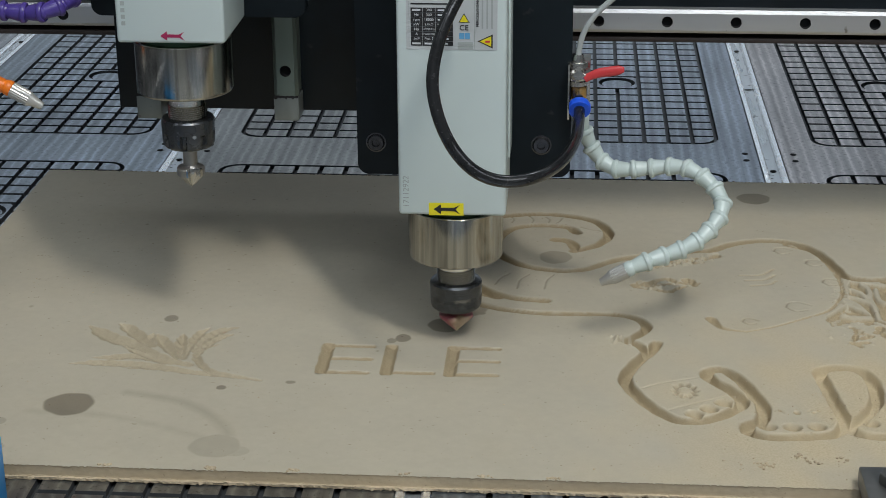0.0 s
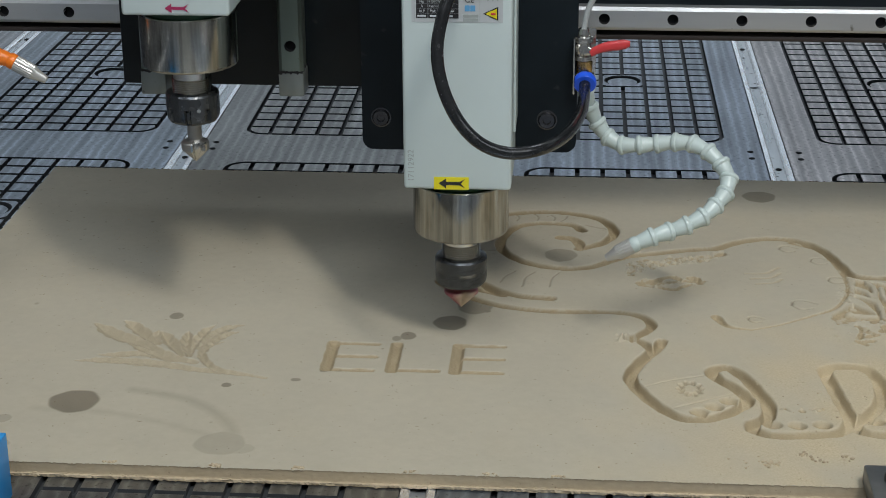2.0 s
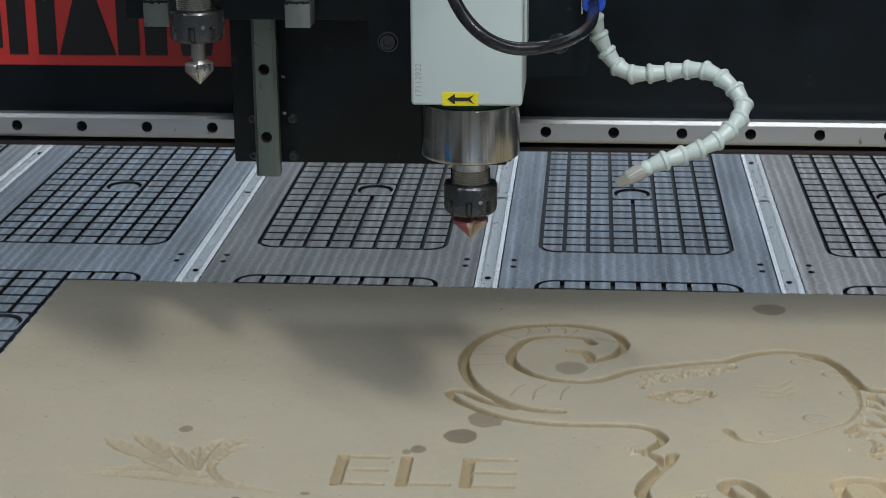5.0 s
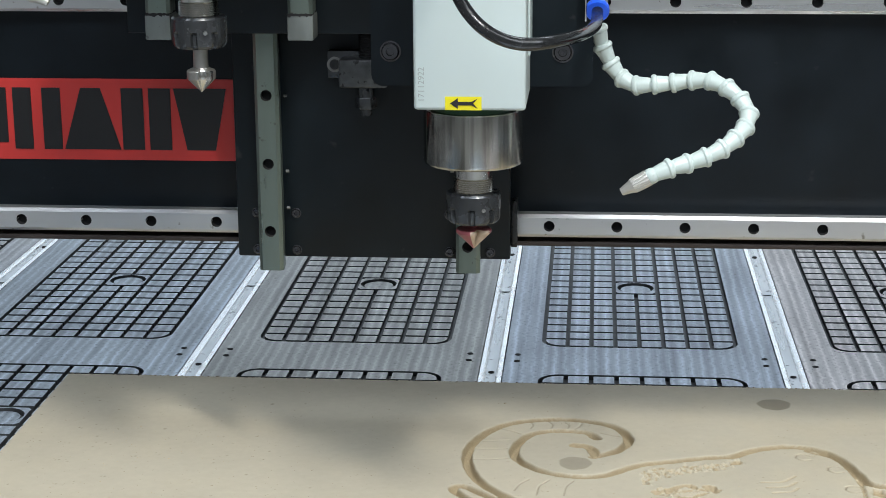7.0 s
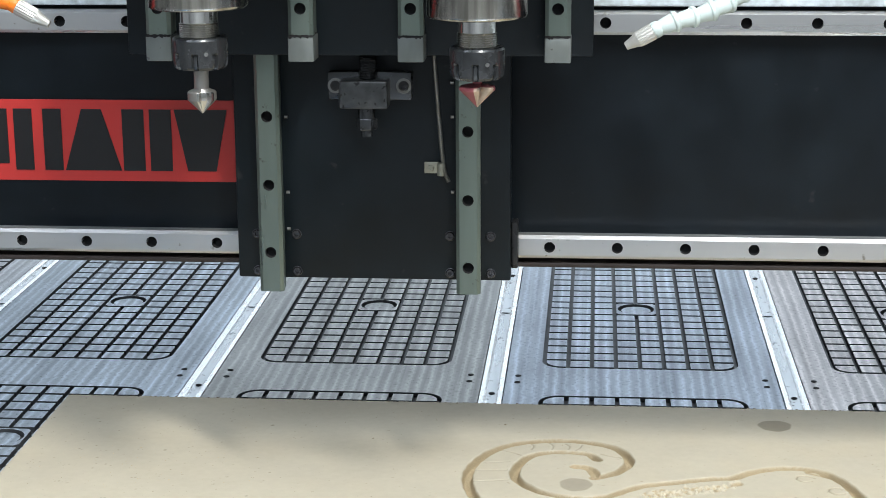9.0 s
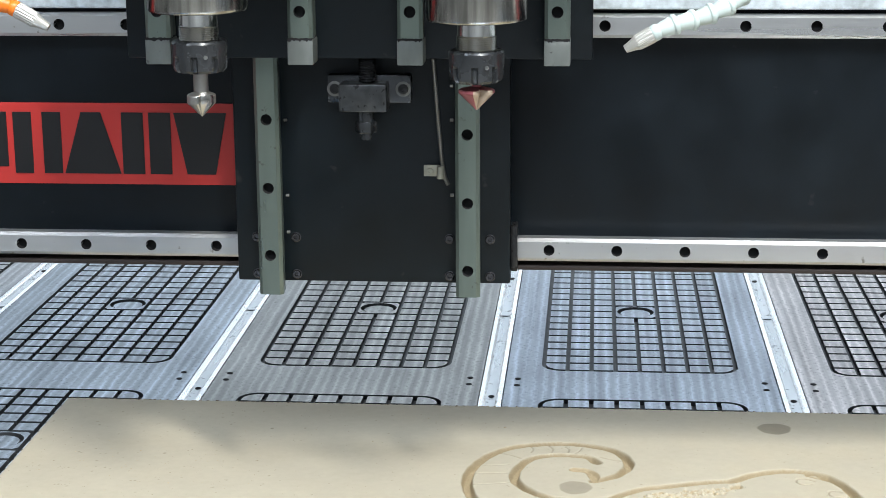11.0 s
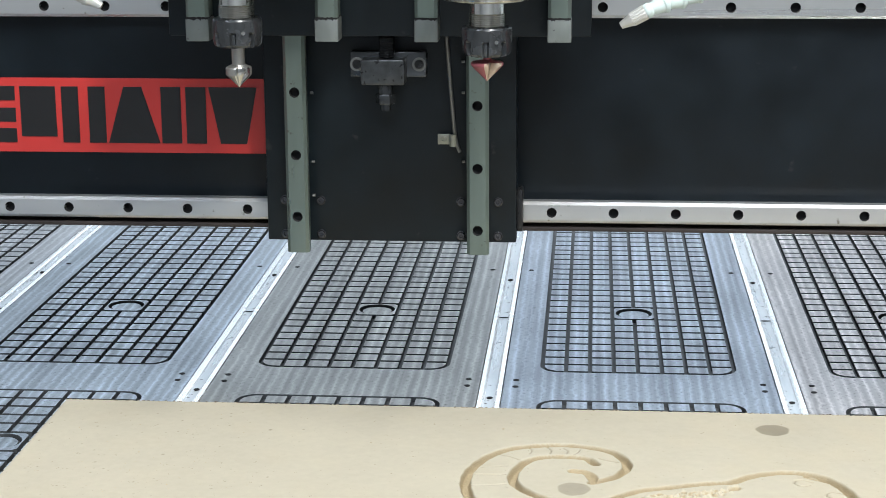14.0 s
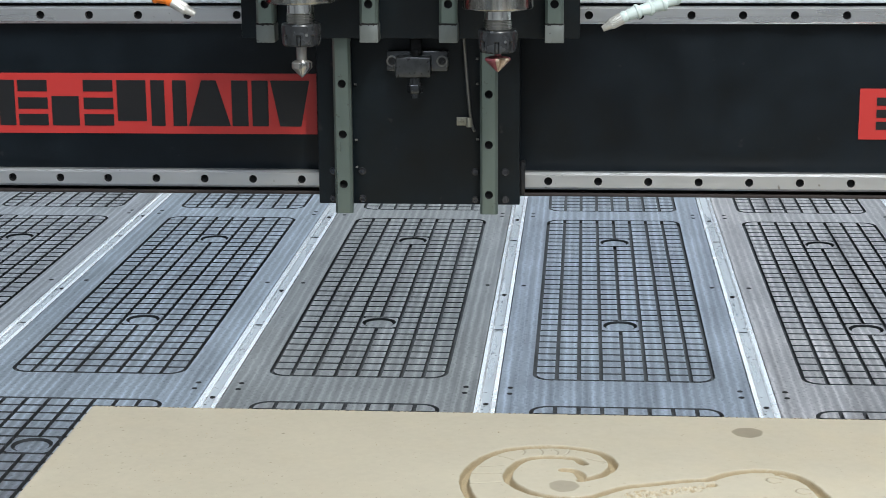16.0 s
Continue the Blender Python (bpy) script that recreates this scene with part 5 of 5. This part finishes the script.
def arrow(x, z, w, mat, parent, out):
    h = w * 0.16
    outline("arrow", [(x - w / 2, z), (x - w * .22, z + h * 1.25), (x - w * .22, z + h * .4), (x + w * .28, z + h * .4), (x + w * .5, z + h * 1.15), (x + w * .34, z),
                      (x + w * .5, z - h * 1.15), (x + w * .28, z - h * .4), (x - w * .22, z - h * .4), (x - w * .22, z - h * 1.25)], mat, parent, out)


slip("arrow_sticker", 0.5040, 0.5312, R_ZB + .0004, R_ZB + .0106, YELLOW, RCASE, 0.0004, "yellow sticker with a black arrow")
arrow(0.5180, R_ZB + .0055, 0.0205, INK, RCASE, 0.0008)
arrow(0.3070, L_ZB + .0062, 0.0185, REDINK, LCASE, 0.0005)
up = Matrix.Translation((0.4862, YF - .0001, R_ZB + .0195)) @ Matrix.Rotation(radians(90), 4, "X") @ Matrix.Rotation(radians(90), 4, "Z")
lettering("stamped_number", "17112922", 0.0066, up, GREYINK, RCASE)
for i in range(6):
    slip("stamped_bar", 0.2680, 0.2712, L_ZB + .014 + i * .0052, L_ZB + .0172 + i * .0052, GREYINK, LCASE, 0.0002)
slip("type_plate", 0.4880, 0.5570, 0.6458, 0.6980, PAPER, RCASE, 0.0003, "silver type plate with black table and warning signs")
for i in range(8):
    z = 0.6765 - i * 0.0037
    slip("printed_cell", 0.4915, 0.5003, z - .0017, z + .0017, INK, RCASE, 0.0006)
    slip("printed_cell", 0.5006, 0.5100, z - .0017, z + .0017, INK, RCASE, 0.0006)
    slip("printed_cell", 0.5103, 0.5235, z - .0017, z + .0017, INK, RCASE, 0.0006)
    slip("print_line", 0.5120, 0.5120 + 0.005 + 0.004 * ((i * 29) % 5) / 5, z - .0006, z + .0006, LIGHTINK, RCASE, 0.0008)
flat_print = Matrix.Rotation(radians(90), 4, "X")
for i, (unit, value) in enumerate((("", "380"), ("Hz", "300"), ("rpm", "18000"), ("kW", "3.5(4.2)"), ("Hp", "4.70(5.71)"), ("A", "7.60(9.30)"), ("In.P", "Pol: 2"), ("", ""))):
    z = 0.6765 - i * 0.0037
    for x, text, size in ((0.4959, unit, 0.0030), (0.5053, value, 0.0030 if len(value) < 7 else 0.0021)):
        if text:
            lettering("print", text, size, Matrix.Translation((x, YF - .0008, z)) @ flat_print, LIGHTINK, RCASE)
        else:
            slip("print_line", x - .0034, x + .0030, z - .0007, z + .0007, LIGHTINK, RCASE, 0.0008)
slip("print_line", 0.4915, 0.5235, 0.6808, 0.6818, INK, RCASE, 0.0006)
slip("print_line", 0.4900, 0.4902, 0.6470, 0.6830, GREYINK, RCASE, 0.0006)
slip("print_line", 0.5395, 0.5398, 0.6470, 0.6970, GREYINK, RCASE, 0.0006)


def warning(x, z, s):
    outline("warning_sign", [(x - s, z - s * .8), (x + s, z - s * .8), (x, z + s * .9)], INK, RCASE, 0.0006)
    outline("warning_sign", [(x - s * .82, z - s * .70), (x + s * .82, z - s * .70), (x, z + s * .70)], YELLOW, RCASE, 0.0009)


warning(0.5318, 0.6705, 0.0042)
outline("warning_sign", [(0.5420, 0.6528), (0.5535, 0.6582), (0.5535, 0.6474)], INK, RCASE, 0.0006)
outline("warning_sign", [(0.5437, 0.6528), (0.5524, 0.6568), (0.5524, 0.6488)], YELLOW, RCASE, 0.0009)
slip("hazard_mark", 0.5480, 0.5515, 0.6520, 0.6535, LEVER, RCASE, 0.0012)
lettering("print", "CE", 0.0058, Matrix.Translation((0.5318, YF - .0006, 0.6630)) @ flat_print, INK, RCASE)
slip("manual_mark", 0.5282, 0.5320, 0.6545, 0.6590, BLUEINK, RCASE, 0.0006)
slip("manual_mark", 0.5324, 0.5362, 0.6545, 0.6590, BLUEINK, RCASE, 0.0006)
slip("print_line", 0.5270, 0.5385, 0.6498, 0.6520, GREYINK, RCASE, 0.0006)
slip("print_line", 0.5270, 0.5385, 0.6466, 0.6490, GREYINK, RCASE, 0.0006)
lettering("print", "PERICOLO-DANGER", 0.0030, Matrix.Translation((0.5421, YF - .0006, 0.6775)) @ flat_print @ Matrix.Rotation(radians(90), 4, "Z"), INK, RCASE)
for i in range(1, 4):
    slip("print_line", 0.5415 + i * .0036, 0.5427 + i * .0036, 0.6625, 0.6905 - (i % 2) * .004, GREYINK, RCASE, 0.0006)
for i in range(3):
    slip("print_line", 0.4995 + i * .008, 0.5045 + i * .008, 0.6850, 0.6885, INK, RCASE, 0.0006)


# ---- coolant and air lines ----
def bell():
    """One link of a jointed coolant hose, along z, 11 mm from joint to joint."""
    bm = bmesh.new()
    turned(bm, [(0.0050, -.0004), (0.0072, -.0006), (0.0080, .0000), (0.0083, .0009), (0.0082, .0018), (0.0076, .0024), (0.0071, .0027), (0.0066, .0052), (0.0059, .0088), (0.0054, .0100),
                (0.0058, .0108), (0.0060, .0116), (0.0054, .0124), (0.0040, .0126)], 24)
    return bm


def jointed_hose(name, points, at, mats, label, links, nozzle_len):
    th = thing(name, at, label, "coolant hose")
    path = glide(points, 0.0008)
    cum = [0.0]
    for a, b in zip(path, path[1:]):
        cum.append(cum[-1] + (b - a).length)

    def on(s):
        s = max(0.0, min(s, cum[-1] - 1e-6))
        for i in range(len(cum) - 1):
            if cum[i + 1] >= s:
                return path[i].lerp(path[i + 1], (s - cum[i]) / max(1e-9, cum[i + 1] - cum[i]))
        return path[-1]

    me = finish("link", bell(), mats[0])
    length = cum[-1] - nozzle_len
    step = length / links
    for k in range(links):
        a, b = on(k * step), on((k + 1) * step)
        ob = new("link", me)
        ob.parent = th
        flip = along(a, b)
        ob.matrix_local = Matrix.Translation(-Vector(at)) @ flip @ Matrix.Diagonal((1, 1, step / 0.0112, 1))
    a, b = on(length), path[-1]
    m = along(a, b)
    bm = bmesh.new()
    turned(bm, [(0.0058, -.001), (0.0064, .0004), (0.0064, .0034), (0.0060, .0042)], 22, m)
    part("collar", bm, mats[1], th)
    d = (b - a).length
    bm = bmesh.new()
    turned(bm, [(0.0062, .0043), (0.0066, .0050), (0.0062, d * .62), (0.0048, d * .72), (0.0030, d), (0.0018, d)], 40, m)
    inv = m.inverted()
    for q in bm.verts:
        p = inv @ q.co
        if .0045 < p.z < d * .66 and int(round(math.atan2(p.y, p.x) / (2 * math.pi / 40))) % 2:
            q.co = m @ Vector((p.x * .93, p.y * .93, p.z))
    part("nozzle", bm, mats[2], th, "ribbed nickel nozzle", 20)
    return th


WHITE_HOSE = jointed_hose("coolant_hose", [(0.6181, -0.4466, 0.5573), (0.6247, -0.4442, 0.5354), (0.6409, -0.4465, 0.5126), (0.6560, -0.4556, 0.5119), (0.6820, -0.4556, 0.5140), (0.7052, -0.4623, 0.5177), (0.7256, -0.4759, 0.5103), (0.7384, -0.4895, 0.4942), (0.7272, -0.5099, 0.4806), (0.7099, -0.5234, 0.4706), (0.6835, -0.5302, 0.4618), (0.6696, -0.5370, 0.4594), (0.6382, -0.5370, 0.4421)],
                          (.6180, -.475, .5660), (WHITEPLASTIC, WHITEPLASTIC, NOZZLE), "grey-white jointed plastic coolant hose with a nickel nozzle", 18, 0.028)
PURPLE_HOSE = jointed_hose("coolant_hose", [(.2300, -.500, .5500), (.2100, -.5472, .5385), (.1920, -.5472, .5346), (.1785, -.5472, .5346), (.1600, -.5472, .5362), (.1330, -.5472, .5300),
                                          (.1180, -.5472, .5080), (.1280, -.5472, .4880), (.1480, -.5472, .4790), (.1590, -.5472, .4768), (.1920, -.5472, .4584)],
                           (.2300, -.500, .5500), (PURPLE, ORANGE, NOZZLE), "purple jointed coolant hose with an orange joint and nickel nozzle", 14, 0.032)
for o in PURPLE_HOSE.children:
    if o.name.startswith("link") and o.location.z + PURPLE_HOSE.location.z < 0.492:
        o.data = o.data.copy()
        o.data.materials[0] = ORANGE

VALVE = thing("air_valve", (0.6180, -0.487, 0.5705), "plated ball valve with a red lever and brass fitting", "valve")
bm = bmesh.new()
box(bm, 0.6080, 0.6095, -0.502, -0.457, 0.5690, 0.6150, 0.0005)
box(bm, 0.6085, 0.6262, -0.4770, -0.4752, 0.5690, 0.6175, 0.0005)
part("bracket", bm, NICKEL, VALVE)
bm = bmesh.new()
vx, vy = 0.6170, -0.487
turned(bm, [(0.0052, 0.5935), (0.0070, 0.5942), (0.0070, 0.5975), (0.0058, 0.5982), (0.0066, 0.6000), (0.0072, 0.6035), (0.0066, 0.6070), (0.0052, 0.6086)], 24, Matrix.Translation((vx - .001, vy, 0)))
turned(bm, [(0.0078, 0.6088), (0.0078, 0.6132), (0.0062, 0.6140)], 6, Matrix.Translation((vx - .001, vy, 0)))
turned(bm, [(0.0048, 0.6140), (0.0048, 0.6175), (0.0038, 0.6200)], 20, Matrix.Translation((vx - .001, vy, 0)))
part("body", bm, NICKEL, VALVE)
bm = bmesh.new()
turned(bm, [(0.0062, 0.5832), (0.0066, 0.5845), (0.0066, 0.5930), (0.0058, 0.5936)], 24, Matrix.Translation((vx, vy, 0)))
part("brass_fitting", bm, BRASS, VALVE, "brass fitting")
bm = bmesh.new()
turned(bm, [(0.0076, 0.5812), (0.0082, 0.5818), (0.0076, 0.5833), (0.0062, 0.5834)], 6, Matrix.Translation((vx, vy, 0)))
part("hex", bm, NICKEL, VALVE)
bm = bmesh.new()
turned(bm, [(0.0060, 0.0), (0.0086, 0.0004), (0.0093, 0.0022), (0.0093, 0.0060), (0.0086, 0.0074), (0.0052, 0.0076)], 32, along((vx + .0008, vy - .004, 0.5786), (vx + .0008, vy - .013, 0.5750)))
part("push_ring", bm, BLUERING, VALVE, "blue plastic push ring")
bm = bmesh.new()
taper(bm, [(.6215, vy - .010, 0.6020), (.6262, vy - .010, 0.6046), (.6330, vy - .010, 0.6072), (.6430, vy - .010, 0.6088), (.6512, vy - .010, 0.6102), (.6530, vy - .010, 0.6104)],
      [.0030, .0035, .0040, .0042, .0040, .0018], 0.55)
part("lever", bm, LEVER, VALVE, "red coated lever")
bm = bmesh.new()
taper(bm, [(.6140, vy - .010, 0.6055), (.6190, vy - .010, 0.6052), (.6235, vy - .010, 0.6030)], [.0026, .0026, .0022], 0.5)
rod(bm, (.6165, vy - .0135, 0.6056), (.6165, vy - .002, .6056), 0.0042, None, 6)
part("lever_nut", bm, NICKEL, VALVE, "plated lever nut")

AIR_HOSE = thing("air_hose", (0.6180, -0.53, 0.5900), "black reinforced air hose looped across the spindle", "hose")
bm = bmesh.new()
tube(bm, [(0.5441, -0.6233, 0.7216), (0.5284, -0.6439, 0.7007), (0.5171, -0.6570, 0.6751), (0.5124, -0.6662, 0.6485), (0.5168, -0.6740, 0.6238), (0.5284, -0.6793, 0.6003), (0.5448, -0.6832, 0.5849), (0.5648, -0.6793, 0.5771), (0.5872, -0.6673, 0.5769), (0.6048, -0.6286, 0.5758), (0.6149, -0.5690, 0.5737), (0.6174, -0.5150, 0.5722), (0.6178, -0.4920, 0.5785)], 0.0046, 18)
part("hose", bm, HOSE, AIR_HOSE)
THIN_HOSE = thing("air_tube", (0.6160, -0.487, 0.6180), "thin milky air tube into the valve", "hose")
bm = bmesh.new()
tube(bm, [(.6160, -.487, .6180), (.6175, -.487, .6290), (.6208, -.487, .6395), (.6286, -.487, .6520), (.6395, -.487, .6630), (.6530, -.487, .6740)], 0.0024, 12)
part("tube", bm, CLEARHOSE, THIN_HOSE)

# ---- front of the table ----
CARD = thing("blue_box", (0.150, -0.83, 0.0), "bright blue box with a white label on the table edge", "box")
bm = bmesh.new()
box(bm, 0.080, 0.2205, -0.852, -0.800, 0.0002, 0.0500, 0.0012)
part("shell", bm, BLUEBOX, CARD)
bm = bmesh.new()
box(bm, 0.085, 0.2165, -0.8526, -0.8518, 0.004, 0.030)
part("label_strip", bm, WHITECARD, CARD, "", 0)
CLAMPER = thing("hold_down_clamp", (0.835, -0.79, 0.0), "dull steel hold-down clamp with a bolt", "clamp")
bm = bmesh.new()
box(bm, 0.8180, 0.8500, -0.840, -0.7650, TOP + 0.0004, TOP + 0.0150, 0.0015)
part("jaw", bm, CLAMP, CLAMPER)
bm = bmesh.new()
box(bm, 0.8190, 0.8490, -0.838, -0.812, 0.0004, TOP + 0.0003, 0.0008)
part("heel", bm, CLAMP, CLAMPER)
bm = bmesh.new()
prof = []
for k in range(18):
    prof += [(0.0046, TOP + .0152 + k * .0022), (0.0054, TOP + .0163 + k * .0022)]
turned(bm, prof, 18, Matrix.Translation((0.8372, -0.790, 0)))
part("stud", bm, CLAMP, CLAMPER)
bm = bmesh.new()
turned(bm, [(0.0085, TOP + .0151), (0.0092, TOP + .016), (0.0092, TOP + .0225), (0.0085, TOP + .0232)], 6, Matrix.Translation((0.8372, -0.790, 0)))
part("nut", bm, CLAMP, CLAMPER)

# ---- lamp housings, added out of view over the lamps ----
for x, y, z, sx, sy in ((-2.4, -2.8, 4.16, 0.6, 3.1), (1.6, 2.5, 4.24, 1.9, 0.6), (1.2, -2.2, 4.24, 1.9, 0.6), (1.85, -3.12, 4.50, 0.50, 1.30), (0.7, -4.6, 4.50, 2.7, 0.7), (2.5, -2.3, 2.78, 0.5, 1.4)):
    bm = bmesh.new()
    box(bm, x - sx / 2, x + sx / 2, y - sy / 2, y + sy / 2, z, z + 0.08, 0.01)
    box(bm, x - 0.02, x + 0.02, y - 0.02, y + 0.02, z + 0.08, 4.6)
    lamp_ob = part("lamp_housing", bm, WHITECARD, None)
    tagged(lamp_ob, "long white lamp housing, added out of view", "ceiling lamp")


# ---- what moves ----
def motions():
    back = [(0.0, 0.0), (12.5, 0.0), (12.7, 0.0020), (13.0, 0.0295), (13.5, 0.0882), (14.0, 0.1568), (14.5, 0.2247), (15.0, 0.2915), (15.5, 0.3583), (16.0, 0.4325)]
    lift = [(0.0, -0.2458), (1.6, -0.2458), (1.75, -0.2395), (2.0, -0.2262), (2.5, -0.2000), (3.0, -0.1738), (3.5, -0.1476), (4.0, -0.1214), (4.5, -0.0953), (5.0, -0.0690), (5.2, -0.0585),
            (6.1, -0.0110), (6.25, -0.0035), (6.4, 0.0), (16.0, 0.0)]
    draw = [(0.0, -0.1291), (7.2, -0.1291), (7.3, -0.1160), (7.5, -0.0725), (7.6, -0.0470), (7.7, -0.0230), (7.8, -0.0060), (7.9, -0.0008), (8.0, 0.0), (16.0, 0.0)]

    def at(rows, t):
        for (a, u), (b, v) in zip(rows, rows[1:]):
            if a <= t <= b:
                return u + (v - u) * (t - a) / (b - a)
        return rows[-1][1]

    def go(ob, *tracks, aside=((0.0, 0.0), (16.0, 0.0))):
        base = Vector(ob.location)
        times = sorted({t for rows in tracks for t, _ in rows} | {t for t, _ in aside} | {12.5})
        walk(ob, [(t, pose(base.x + at(aside, t), base.y + at(back, t), base.z + sum(at(rows, t) for rows in tracks if rows is not back))) for t in times])

    for ob in (GANTRY, CROSS):
        go(ob, back)
    go(LIFT, back, lift, aside=((0.0, -0.0015), (1.6, -0.0015), (6.4, 0.0), (16.0, 0.0)))
    for ob in (LEFT, PURPLE_HOSE):
        go(ob, back, lift, aside=((0.0, 0.0003), (1.6, 0.0003), (6.4, 0.0035), (16.0, 0.0035)))
    go(RIGHT, back, draw, lift, aside=((0.0, -0.0010), (1.6, -0.0010), (5.0, -0.0013), (7.2, -0.0014), (8.0, 0.0012), (16.0, 0.0012)))
    for ob in (WHITE_HOSE, VALVE, AIR_HOSE, THIN_HOSE):
        go(ob, back, lift, draw, aside=((0.0, 0.0015), (1.6, 0.0015), (3.0, 0.0), (5.0, -0.0025), (7.2, -0.0028), (8.0, -0.0020), (16.0, -0.0020)))

    # the running spindle turns fast, then coasts to a stop
    turn, spin, t = 0.0, [], 0.0
    while t < 3.45:
        spin.append((t, turn))
        turn += 84 * min(1.0, max(0.0, (3.4 - t) / 1.4))
        t += 1 / FPS
    spin += [(3.5, turn), (16.0, turn)]
    spin = [(t, a - turn) for t, a in spin]
    for ob in RIGHT.children:
        if ob.name.split(".")[0] in ("collet_nut", "shank", "bit", "collet"):
            walk(ob, [(t, pose(0, 0, 0, 0, 0, a)) for t, a in spin])


motions()
